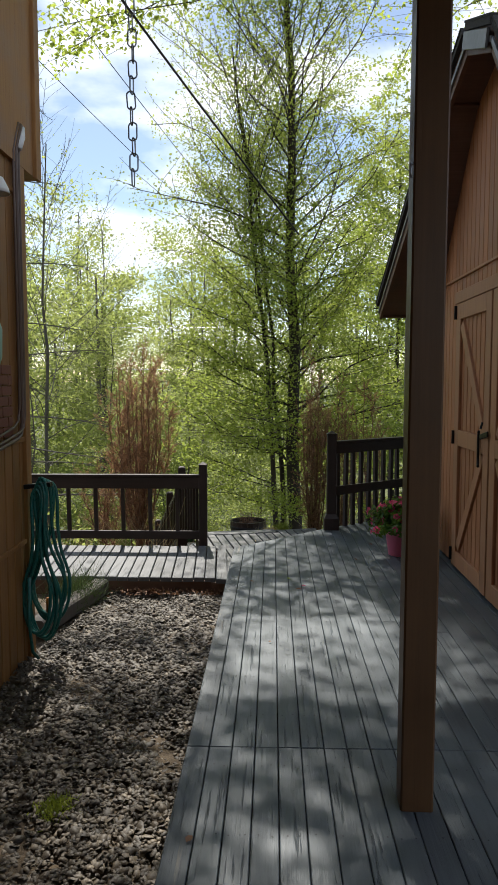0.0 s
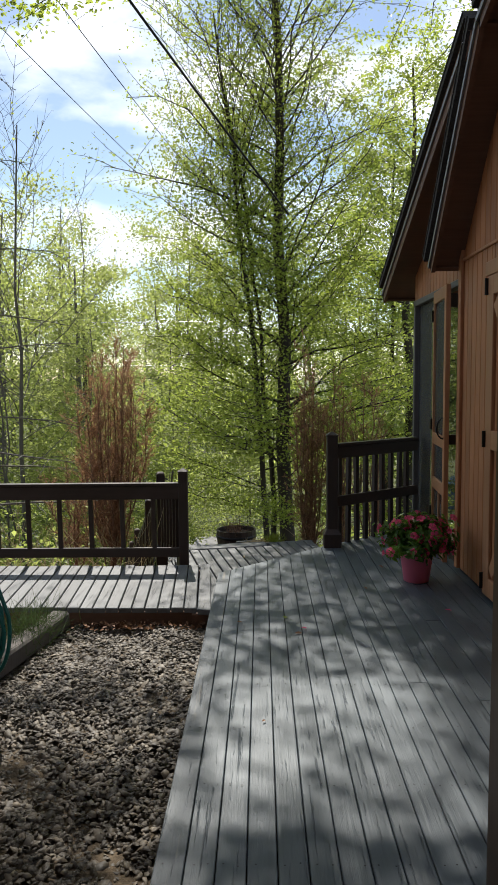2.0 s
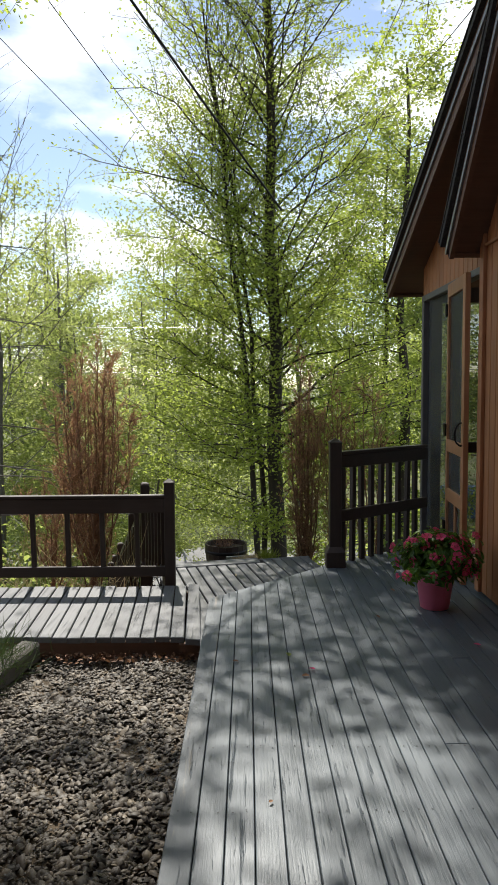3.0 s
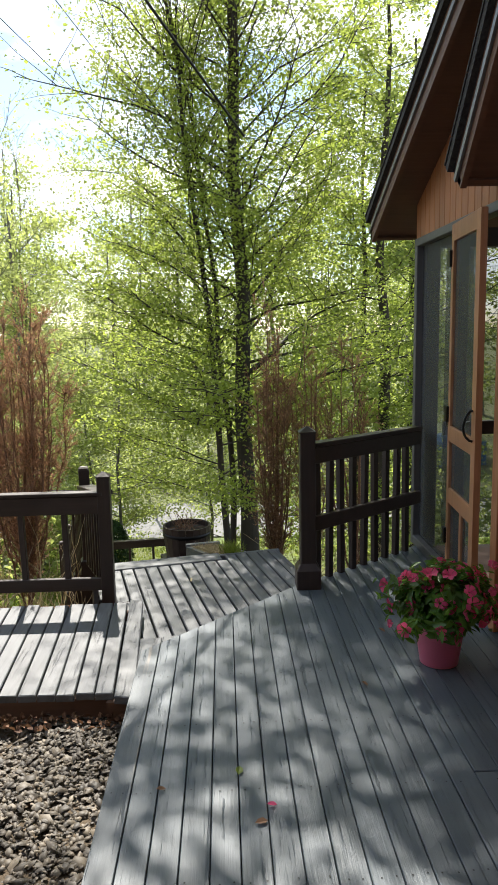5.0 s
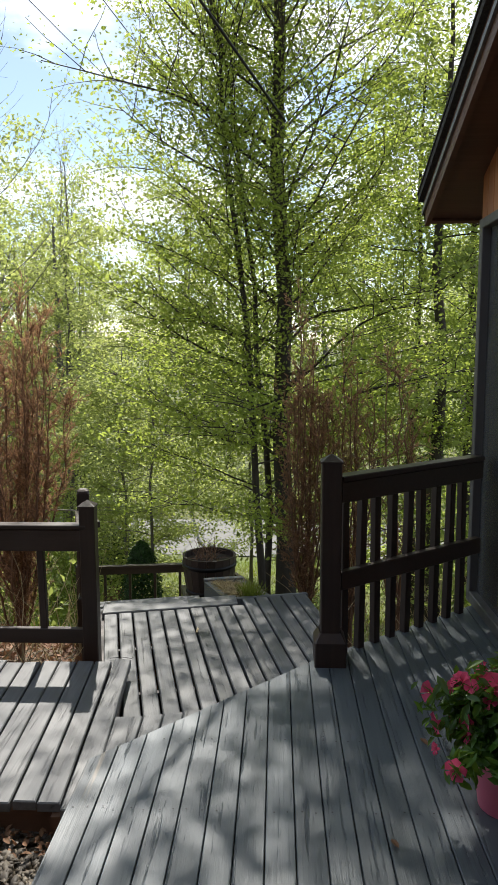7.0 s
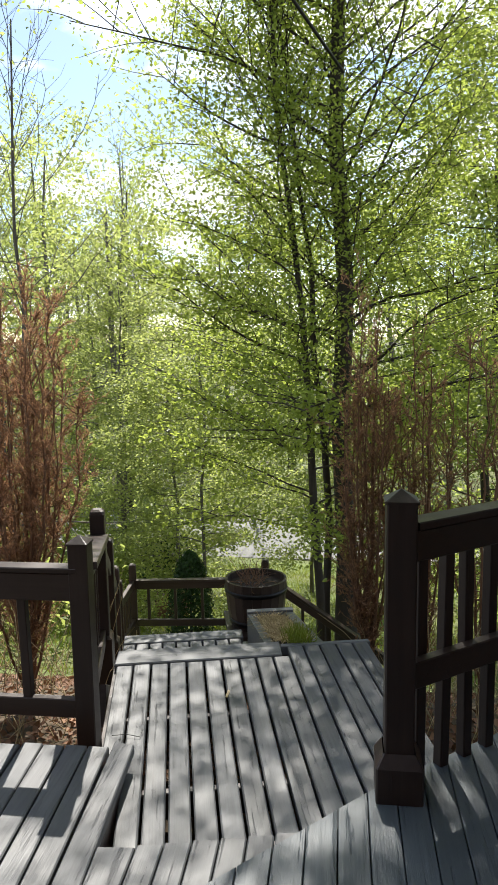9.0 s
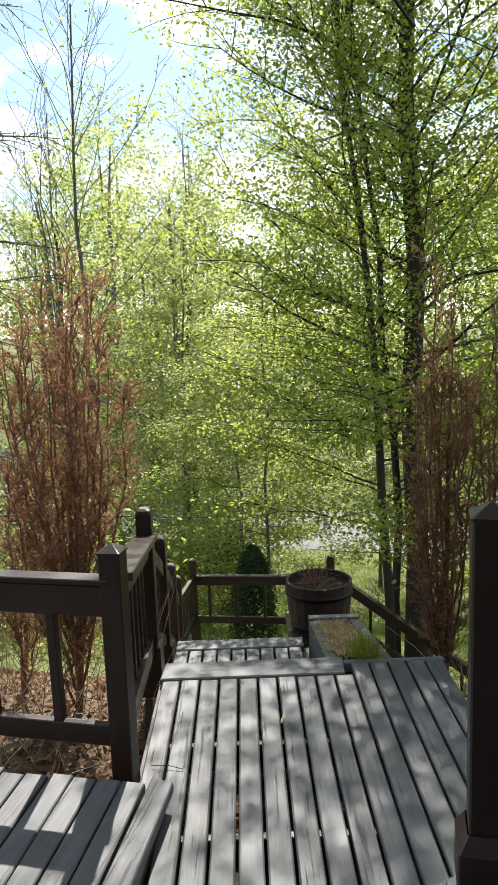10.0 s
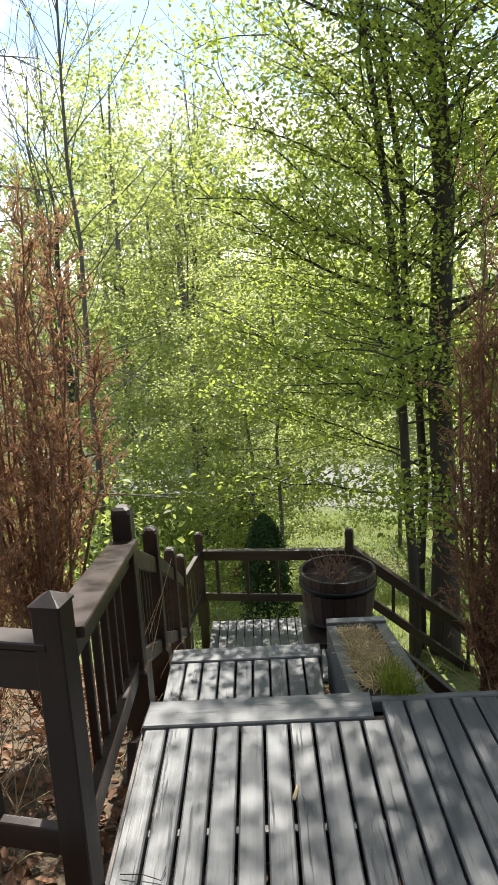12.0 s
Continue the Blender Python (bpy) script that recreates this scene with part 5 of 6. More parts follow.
def dead_cedar(base, height, width, seed, label, density=1.0, leafy=1.0):
    """A dead columnar evergreen: upright red-brown stems and a haze of dry twigs."""
    rng, nr = random.Random(seed), np.random.default_rng(seed)
    t = thing("dead_cedar", base, label, "dead tree", "dead cedars")
    stems, twigs, spots = [], [], []
    b = Vector(base)
    count = int(17 * density)
    for k in range(count):
        a = 2.4 * k + rng.uniform(-0.3, 0.3)
        reach = width * 0.5 * math.sqrt((k + 0.3) / count)
        off = Vector((math.cos(a), math.sin(a), 0))
        hh = height * (1.0 - 0.30 * (reach / (width * 0.5)) ** 2) * rng.uniform(0.82, 1.0)
        start = b + Vector((0, 0, 0.02 + 0.5 * rng.random() * (k > 0)))
        n = 9
        pts = [start + off * reach * (1 - (1 - j / n) ** 2.2) + Vector((rng.gauss(0, 0.012), rng.gauss(0, 0.012), hh * j / n)) for j in range(n + 1)]
        rad = [(0.022 if k == 0 else 0.008) * (1 - j / n) + 0.003 for j in range(n + 1)]
        stems.append((pts, rad))
        for j in range(32):
            u = 0.08 + 0.91 * rng.random() ** 0.85
            i = min(n - 1, int(u * n))
            q = pts[i].lerp(pts[i + 1], u * n - i)
            az = rng.uniform(0, 6.28)
            d = Vector((math.cos(az), math.sin(az), rng.uniform(0.4, 1.8))).normalized()
            l2 = rng.uniform(0.10, 0.27)
            tp, tr = limb(rng, q, d, l2, 0.0045, 0.0015, 0.4, -0.2, 4)
            twigs.append((tp, tr))
            spots.append(tp)
            for _ in range(2):
                q3 = tp[rng.randrange(1, 4)]
                d3 = (d + Vector((rng.gauss(0, 0.5), rng.gauss(0, 0.5), rng.uniform(0, 0.6)))).normalized()
                tp3, tr3 = limb(rng, q3, d3, l2 * 0.6, 0.0025, 0.0012, 0.45, -0.1, 3)
                twigs.append((tp3, tr3))
                spots.append(tp3)
    for s_ in stems:
        part("trunk", many_tubes("trunk", [s_], [7]), M_DEADBARK, t)
    tagged(part("twig_spray", many_tubes("twig_spray", twigs, [3] * len(twigs)), M_DEADBARK, t), kind="stuff")
    c, d = [], []
    for tp in spots:
        for a_, b_ in zip(tp, tp[1:]):
            for _ in range(int(round(10 * leafy))):
                c.append(a_.lerp(b_, rng.random())[:])
                d.append((b_ - a_).normalized()[:])
    c, d = np.array(c), np.array(d)
    d = d + nr.normal(size=d.shape) * 0.7
    v, f = blade_leaves(nr, c, d, 0.030, 0.006)
    part("dry_foliage", array_mesh("dry_foliage", v, f), M_DEADLEAF, t)
    return t


def conifer():
    rng, nr = random.Random(77), np.random.default_rng(77)
    base = Vector(G(-5.0, 12.2))
    t = thing("hemlock_tree", base, "grey hemlock with sparse drooping branches beside the house", "tree")
    trunk = ([base + Vector((0, 0, 10.5 * k / 8)) for k in range(9)], [0.15 * (1 - 0.1 * k) + 0.01 for k in range(9)])
    tubes, spots = [], []
    for k in range(46):
        u = 0.16 + 0.8 * k / 46
        q = base + Vector((0, 0, 10.5 * u))
        az = 2.4 * k
        d = Vector((math.cos(az), math.sin(az), 0.05))
        ln = 3.2 * (1.05 - u) + 0.5
        lp, lr = limb(rng, q, d, ln, 0.026 * (1.1 - u) + 0.006, 0.004, 0.12, 0.06, 6)
        tubes.append((lp, lr))
        for j in range(9):
            w = 0.25 + 0.72 * j / 9
            i = min(5, int(w * 6))
            q2 = lp[i].lerp(lp[i + 1], w * 6 - i)
            side = d.cross(Vector((0, 0, 1))) * (1 if j % 2 else -1)
            tp, tr = limb(rng, q2, d * 0.6 + side * 0.8 + Vector((0, 0, -0.15)), ln * 0.2 + 0.1, 0.006, 0.002, 0.2, 0.08, 3)
            tubes.append((tp, tr))
            spots.append(tp)
    part("trunk", many_tubes("trunk", [trunk], [10]), M_BARK, t)
    tagged(part("branchwork", many_tubes("branchwork", tubes, [4] * len(tubes)), M_TWIG, t), kind="stuff")
    c, d = [], []
    for tp in spots:
        for a, b in zip(tp, tp[1:]):
            for _ in range(9):
                c.append(a.lerp(b, rng.random())[:])
                d.append((b - a).normalized()[:])
    d = np.array(d) + nr.normal(size=(len(d), 3)) * 0.6
    v, f = blade_leaves(nr, np.array(c), d, 0.05, 0.009)
    part("needles", array_mesh("needles", v, f), M_NEEDLE, t)


def cone_shrub(base, height, r, seed):
    nr = np.random.default_rng(seed)
    t = thing("evergreen_shrub", base, "dark green conical evergreen shrub behind the lower railing", "shrub")
    b = Vector(base)
    part("trunk", mesh_data("trunk", *tube([b, b + Vector((0, 0, height * 0.9))], [0.03, 0.008], 6)), M_BARK, t)
    n = 5200
    u = nr.random(n) ** 0.8
    ang = nr.uniform(0, 2 * np.pi, n)
    rad = r * np.sqrt(np.clip(1 - u ** 2.2, 0, 1)) * np.sqrt(nr.uniform(0.45, 1.05, n)) * (1 + 0.12 * np.sin(5 * ang + 9 * u))
    c = np.stack([b.x + rad * np.cos(ang), b.y + rad * np.sin(ang), b.z + u * height], 1)
    nrm = np.stack([np.cos(ang), np.sin(ang), 0.5 + 0 * ang], 1) + nr.normal(size=(n, 3)) * 0.5
    v, f = ellipse_leaves(nr, c, nrm, 0.045, 1.2)
    part("foliage", array_mesh("foliage", v, f), M_SHRUB, t)


near_trees()
woods()
conifer()
dead_cedar(G(-1.62, 9.6), 2.66, 0.86, 3, "dead red-brown columnar cedar behind the boardwalk railing", 1.45, 0.55)
dead_cedar(G(-2.15, 9.8), 1.3, 0.6, 4, "smaller dead brown cedar beside the boardwalk", 0.4, 0.25)
dead_cedar(G(0.69, 10.0), 2.75, 0.42, 5, "dead brown columnar cedar below the deck railing", 0.8, 0.35)
dead_cedar(G(1.06, 10.0), 2.5, 0.45, 6, "dead grey-brown cedar tangled below the railing", 0.5, 0.3)
dead_cedar(G(1.42, 9.8), 2.45, 0.5, 7, "thin dead cedar with bare brown twigs below the railing", 0.35, 0.2)
cone_shrub(G(-1.72, 15.2), 1.55, 0.36, 8)


# ---- gravel and litter ----
def gravel():
    nr = np.random.default_rng(12)
    # a flat five-sided chip
    rim = [(math.cos(1.2566 * k), math.sin(1.2566 * k)) for k in range(5)]
    ico = np.array([(a, b, -0.4) for a, b in rim] + [(0.72 * a, 0.72 * b, 0.6) for a, b in rim])
    tri = np.array([t_ for k in range(5) for t_ in ((k, (k + 1) % 5, 5 + (k + 1) % 5), (k, 5 + (k + 1) % 5, 5 + k))] + [(5, 6, 7), (5, 7, 8), (5, 8, 9)])
    n = 26000
    x, y = nr.uniform(-1.54, -0.12, n), nr.uniform(1.6, 6.66, n)
    s = np.exp(nr.normal(np.log(0.0118), 0.34, n))
    shape = ico[None] * (1 + nr.normal(size=(n, 10, 1)) * 0.17)
    shape = shape * np.stack([s * nr.uniform(1.0, 1.5, n), s * nr.uniform(0.75, 1.1, n), s * nr.uniform(0.22, 0.5, n)], 1)[:, None, :]
    a = nr.uniform(0, 2 * np.pi, n)
    tx, ty = nr.normal(0, 0.3, n), nr.normal(0, 0.3, n)
    px, py = shape[..., 0] * np.cos(a)[:, None] - shape[..., 1] * np.sin(a)[:, None], shape[..., 0] * np.sin(a)[:, None] + shape[..., 1] * np.cos(a)[:, None]
    pz = shape[..., 2] + px * tx[:, None] + py * ty[:, None]
    heap = 0.018 * np.sin(x * 5.1 + 0.6) * np.sin(y * 3.7) + 0.012 * np.sin(x * 11 + y * 9)
    z = -0.485 + heap + nr.uniform(-0.006, 0.016, n)
    v = np.stack([px + x[:, None], py + y[:, None], pz + z[:, None]], -1).reshape(-1, 3)
    f = (np.arange(n)[:, None, None] * 10 + tri[None]).reshape(-1, 3)
    tagged(part("gravel", array_mesh("gravel", v, f), M_GRAVEL), "loose grey and buff river gravel between house and deck", "gravel", kind="stuff")
    # a tuft of moss among the stones
    m = 500
    c = np.stack([nr.normal(-0.83, 0.035, m), nr.normal(3.32, 0.045, m), np.full(m, -0.475) + nr.uniform(0, 0.02, m)], 1)
    v, f = blade_leaves(nr, c, np.array([0, 0, 1.0]) + nr.normal(size=(m, 3)) * 0.7, 0.03, 0.006)
    tagged(part("moss", array_mesh("moss", v, f), M_GRASSBLADE), "yellow-green moss tuft growing through the gravel", "moss", kind="stuff")
    # dead leaves against the boardwalk and on the slope behind it
    m = 8500
    c = np.concatenate([np.stack([nr.uniform(-1.5, -0.28, 220), 6.6 - np.abs(nr.normal(0, 0.07, 220)), np.full(220, -0.455) + nr.uniform(0, 0.03, 220)], 1),
                        np.array([(a_, b_, ground_z(a_, b_) + 0.015 + h_) for a_, b_, h_ in zip(nr.uniform(-4.5, 1.6, m), 7.9 + 4.6 * nr.random(m) ** 1.5, nr.uniform(0, 0.03, m))])])
    v, f = ellipse_leaves(nr, c, np.array([0, 0, 0.9]) + nr.normal(size=c.shape) * 0.5, np.where(np.arange(len(c)) < 220, 0.036, 0.062))
    tagged(part("leaf_litter", array_mesh("leaf_litter", v, f), M_LITTER), "dry brown fallen leaves on the ground", "leaf litter", kind="stuff")
    # brush below the boardwalk: thin dead stems
    tubes = []
    rng = random.Random(14)
    for k in range(520):
        x_, y_ = (rng.uniform(-4.4, -1.15), rng.uniform(8.25, 10.8)) if k < 300 else (rng.uniform(0.75, 2.6), rng.uniform(8.6, 11.6))
        b = Vector(G(x_, y_))
        tubes.append(limb(rng, b, (rng.gauss(0, 0.4), rng.gauss(0, 0.4), 1), rng.uniform(0.35, 1.05), 0.004, 0.0015, 0.3, 0.03, 5))
    tagged(part("brush", many_tubes("brush", tubes, [3] * len(tubes)), M_STRAW), "tangle of thin dead brush stems on the slope", "brush", kind="stuff")
    # grass on the lawn beyond the platform
    m = 26000
    gx, gy = nr.uniform(-5.5, 4.5, m), nr.uniform(13.6, 25.5, m)
    c = np.array([(a_, b_, ground_z(a_, b_)) for a_, b_ in zip(gx, gy)])
    v, f = blade_leaves(nr, c, np.array([0, 0, 1.0]) + nr.normal(size=(m, 3)) * 0.45, 0.10, 0.014)
    tagged(part("lawn_grass", array_mesh("lawn_grass", v, f), M_GRASSBLADE), "short sunlit lawn grass with bare patches", "grass", kind="stuff")


gravel()


# ---- loose things ----
def flower_pot():
    cx, cy = 1.15, 6.15
    t = thing("flower_pot", (cx, cy, 0), "pink plastic pot full of pink trumpet flowers on the deck", "potted plant")
    prof = [(0.078, 0.0), (0.084, 0.004), (0.110, 0.185), (0.119, 0.187), (0.121, 0.215), (0.117, 0.219), (0.112, 0.215), (0.106, 0.19), (0.0, 0.186)]
    part("pot", mesh_data("pot", *lathe(prof, (cx, cy, 0), 40), True), M_POT, t)
    nr = np.random.default_rng(33)
    rng = random.Random(33)
    top = Vector((cx, cy, 0.2))
    stems, tips = [], []
    for k in range(64):
        az, el = rng.uniform(0, 6.28), rng.uniform(0.1, 1.45)
        d = Vector((math.cos(az) * math.cos(el), math.sin(az) * math.cos(el), math.sin(el)))
        pts, rad = limb(rng, top + Vector((d.x, d.y, 0)) * 0.04, (d.x, d.y, d.z + 0.5), rng.uniform(0.13, 0.265), 0.0035, 0.0015, 0.25, 0.1, 5)
        stems.append((pts, rad))
        tips.append(pts[-1])
    part("stems", many_tubes("stems", stems, [4] * len(stems)), M_POTLEAF, t)
    c = np.array([(a.lerp(b, rng.random()))[:] for pts, _ in stems for a, b in zip(pts[1:], pts[2:]) for _ in range(20)])
    c = c + nr.normal(size=c.shape) * 0.026
    c[:, 2] = np.maximum(c[:, 2], 0.15)
    out = c - np.array([cx, cy, 0.22])
    v, f = ellipse_leaves(nr, c, out / (np.linalg.norm(out, axis=1, keepdims=True) + 1e-6) * 0.7 + np.array([0, 0, 0.4]) + nr.normal(size=c.shape) * 0.5, 0.034, 1.7, 0.5)
    part("foliage", array_mesh("foliage", v, f), M_POTLEAF, t)
    # one five-petalled trumpet flower, copied to the shoot tips
    fv, ff = [], []
    for k in range(5):
        a0 = 2 * math.pi * k / 5
        ring = [(0.006, 0.0, -0.03), (0.010, -0.006, 0.0), (0.034, -0.018, 0.012), (0.043, 0.004, 0.006), (0.030, 0.020, 0.016), (0.010, 0.007, 0.0)]
        base = len(fv)
        for x, y, z in ring:
            fv.append((x * math.cos(a0) - y * math.sin(a0), x * math.sin(a0) + y * math.cos(a0), z))
        ff += [(base, base + 1, base + 5), (base + 1, base + 2, base + 3), (base + 1, base + 3, base + 4), (base + 1, base + 4, base + 5)]
    me = mesh_data("flower", fv, ff, True)
    spots = tips + [tips[k % len(tips)] + Vector((rng.gauss(0, 0.035), rng.gauss(0, 0.035), rng.gauss(0, 0.03))) for k in range(30)]
    for p in spots:
        d = (p - Vector((cx, cy, 0.26))).normalized() + Vector((rng.gauss(0, 0.25), rng.gauss(0, 0.25) - 0.15, rng.gauss(0, 0.25)))
        o = part("flower", me, M_PETAL, t)
        q = d.to_track_quat("Z", "Y").to_matrix().to_4x4()
        o.matrix_basis = Matrix.Translation(p) @ q @ Matrix.Rotation(rng.uniform(0, 6), 4, "Z") @ Matrix.Scale(rng.uniform(0.5, 0.9), 4)


def hose():
    X, Y = -1.52, 5.08
    t = thing("garden_hose", (X, Y, -0.45), "coiled dark green garden hose hanging on the house corner", "hose")
    bar_part("hanger", (X - 0.02, Y, 0.70), (X + 0.16, Y, 0.72), 0.05, 0.03, M_IRON, t)
    rng = random.Random(6)
    for k in range(7):
        w0, drop = 0.05 + 0.013 * k, 1.03 + 0.05 * (k % 4) - 0.02 * k
        pts = []
        for i in range(41):
            a = 2 * math.pi * i / 40
            u = (1 - math.cos(a)) / 2
            wide = (0.075 - 0.05 * math.sin(math.pi * min(1, u * 1.5)) + 0.06 * max(0, u - 0.5) * 2) + 0.006 * k * (0.3 + u)
            cross = math.cos(math.pi * 1.25 * u)
            pts.append((X + 0.10 + 0.012 * (k - 3) + wide * math.sin(a) * (cross if k % 2 else 1), Y - 0.05 + 0.016 * k + 0.02 * math.cos(a + k), 0.745 - drop * u + 0.006 * k - 0.02 * abs(k - 3) * (1 - u)))
        part("coil", mesh_data("coil", *tube(pts, 0.0115, 8, False), True), M_HOSE, t)
    part("loose_end", mesh_data("loose_end", *tube([(X + 0.02, Y - 0.08, 0.1), (X + 0.02, Y - 0.10, -0.2), (X + 0.04, Y - 0.10, -0.4), (X + 0.07, Y - 0.07, -0.455)], 0.0115, 8), True), M_HOSE, t)
    part("nozzle", mesh_data("nozzle", *tube([(X + 0.12, Y + 0.0, -0.06), (X + 0.12, Y + 0.01, -0.16)], [0.013, 0.018], 10), True), plain("orange plastic nozzle", (0.5, 0.18, 0.02), 0.4), t, "orange plastic hose nozzle")


def wall_lamp():
    t = thing("flood_lamp", (-1.5, 4.47, 2.5), "white flood lamp on the brown house wall", "lamp")
    part("bracket", mesh_data("bracket", *tube([(-1.55, 4.45, 2.50), (-1.50, 4.47, 2.52)], 0.02, 10)), M_WHITE, t)
    part("shade", mesh_data("shade", *lathe([(0.012, 0.075), (0.045, 0.06), (0.075, 0.0), (0.082, -0.03), (0.078, -0.03), (0.07, 0.0), (0.04, 0.05)], (-1.46, 4.49, 2.50), 24), True), M_WHITE, t)
    r = thing("hose_reel", (-1.49, 4.40, 1.5), "pale green plastic holder hanging on the house wall", "hose holder")
    part("body", mesh_data("body", *lathe([(0.0, -0.16), (0.05, -0.155), (0.075, -0.08), (0.08, 0.08), (0.06, 0.15), (0.0, 0.165)], (-1.50, 4.42, 1.62), 20, False), True), plain("pale green plastic", (0.25, 0.42, 0.33), 0.4), r)


def chain():
    x, y = -0.12, 1.60
    t = thing("hanging_chain", (x, y, 2.86), "steel link chain hanging from the porch ceiling", "chain")
    # one link, and the rest share its mesh
    pts = [(0.0072 * math.cos(a), 0.0, 0.0085 * (1 if math.sin(a) > 0 else -1) + 0.0066 * math.sin(a)) for a in np.linspace(0, 2 * math.pi, 17)]
    link = mesh_data("link", *tube(pts, 0.0013, 6, False), True)
    z, k = 1.752, 0
    while z < 2.85:
        o = part("link", link, M_STEEL, t)
        o.matrix_basis = Matrix.Translation((x + 0.002 * math.sin(k), y, z)) @ Matrix.Rotation((0.2 if k % 2 else 1.45) + 0.15 * math.sin(k * 1.7), 4, "Z") @ Matrix.Rotation(0.05 * math.sin(k * 2.3), 4, "Y")
        z += 0.0258
        k += 1


def gutter():
    t = thing("roof_gutter", (1.3, 3.4, 2.0), "short green-grey roof gutter full of leaf debris", "gutter")
    prof = [(0.0, 0.085), (0.0, 0.0), (0.055, 0.0), (0.075, 0.035), (0.095, 0.06), (0.095, 0.085), (0.088, 0.085), (0.07, 0.05), (0.052, 0.008), (0.006, 0.008), (0.006, 0.085)]
    v, f = [], []
    for x in (1.13, 1.52):
        v += [(x, 3.50 - a, 1.975 + b) for a, b in prof]
    n = len(prof)
    f = [(k, (k + 1) % n, n + (k + 1) % n, n + k) for k in range(n)]
    part("trough", mesh_data("trough", v, f), plain("green-grey gutter metal", (0.16, 0.18, 0.15), 0.5), t)
    part("end_cap", mesh_data("end_cap", *prism([(1.126, 3.41), (1.13, 3.41), (1.13, 3.5), (1.126, 3.5)], 1.985, 2.06, 0.001)), plain("gutter end metal", (0.14, 0.15, 0.13), 0.5), t)
    part("roof_edge", mesh_data("roof_edge", *box(1.11, 1.52, 3.40, 3.53, 2.064, 2.080)), M_SHINGLE, t)
    nr = np.random.default_rng(2)
    c = np.stack([nr.uniform(1.12, 1.5, 260), nr.uniform(3.40, 3.5, 260), np.full(260, 2.09)], 1)
    fv, ff = ellipse_leaves(nr, c, np.array([0, 0, 1.0]) + nr.normal(size=c.shape) * 0.5, 0.018)
    part("debris", array_mesh("debris", fv, ff), M_LITTER, t)


def cables():
    a, b = Vector((-5.45, 3.0, 10.0)), Vector((0.52, 11.95, 3.72))
    pts = [a.lerp(b, k / 24) - Vector((0, 0, 0.28 * math.sin(math.pi * k / 24))) for k in range(25)]
    tagged(part("service_cable", mesh_data("service_cable", *tube(pts, 0.015, 8), True), M_CABLE), "thick black cable sagging to the maple trunk", "cable")
    for k, (p, q) in enumerate((((-6.2, 3.6, 10.4), (-0.4, 22.0, 5.4)), ((-7.2, 4.0, 9.3), (-1.0, 30.0, 6.4)))):
        p, q = Vector(p), Vector(q)
        pts = [p.lerp(q, j / 16) - Vector((0, 0, 0.3 * math.sin(math.pi * j / 16))) for j in range(17)]
        tagged(part("thin_cable", mesh_data("thin_cable", *tube(pts, 0.008, 6), True), M_CABLE), "thin dark overhead wire running to the woods", "cable")
    for z in (2.2, 3.7):
        pts = [(-26 + 52 * j / 20, 26.5, z - 0.35 * math.sin(math.pi * j / 20)) for j in range(21)]
        tagged(part("road_wire", mesh_data("road_wire", *tube(pts, 0.012, 6), True), M_STEEL), "pale utility wire strung along the lane", "cable", "lane wires")


def barrel_planter():
    c = st(0.07, 2.05, -1.12)
    t = thing("barrel_planter", c, "dark half-barrel planter with dried stalks beside the stairs", "planter")
    n = 20
    for k in range(n):
        a0, a1 = 2 * math.pi * k / n, 2 * math.pi * (k + 0.955) / n
        v = []
        for h, r in ((0.0, 0.222), (0.15, 0.254), (0.30, 0.270), (0.42, 0.274)):
            for rr in (r, r - 0.022):
                for a in (a0, a1):
                    v.append((c[0] + rr * math.cos(a), c[1] + rr * math.sin(a), c[2] + h))
        f = [(0, 2, 3, 1), (12, 13, 15, 14)]
        for j in range(3):
            o = 4 * j
            f += [(o, o + 1, o + 5, o + 4), (o + 2, o + 6, o + 7, o + 3), (o, o + 4, o + 6, o + 2), (o + 1, o + 3, o + 7, o + 5)]
        part("stave", mesh_data("stave", v, f), M_BARREL, t)
    for z, r in ((0.06, 0.238), (0.33, 0.274)):
        part("hoop", mesh_data("hoop", *lathe([(r - 0.002, -0.02), (r + 0.004, -0.02), (r + 0.006, 0.02), (r, 0.02)], (c[0], c[1], c[2] + z), 40, False), True), M_IRON, t)
    part("soil", mesh_data("soil", *lathe([(0.255, 0.36), (0.15, 0.375), (0.0, 0.38)], c, 24, False), True), M_SOIL, t)
    rng = random.Random(3)
    tubes = [limb(rng, (c[0] + rng.gauss(-0.03, 0.07), c[1] + rng.gauss(0, 0.07), c[2] + 0.37), (rng.gauss(0, 0.5), rng.gauss(0, 0.5), 1), rng.uniform(0.12, 0.3), 0.004, 0.002, 0.5, 0.12, 5) for _ in range(48)]
    tagged(part("dead_growth", many_tubes("dead_growth", tubes, [3] * len(tubes)), M_DEADBARK, t), kind="stuff")
    # the timber stand under it
    s = thing("planter_stand", st(0.07, 2.05, -1.9), "dark timber stand carrying the barrel beside the stairs", "stand")
    for v0, u0 in ((-0.12, 1.85), (0.26, 1.85), (-0.12, 2.3), (0.26, 2.3)):
        p = st(v0, u0, 0)
        bar_part("leg", (p[0], p[1], ground_z(p[0], p[1]) - 0.1), (p[0], p[1], -1.16), 0.08, 0.08, M_POST, s)
    part("shelf", mesh_data("shelf", *prism([st2(-0.2, 1.75), st2(0.34, 1.75), st2(0.34, 2.38), st2(-0.2, 2.38)], -1.16, -1.12)), M_RAIL, s)


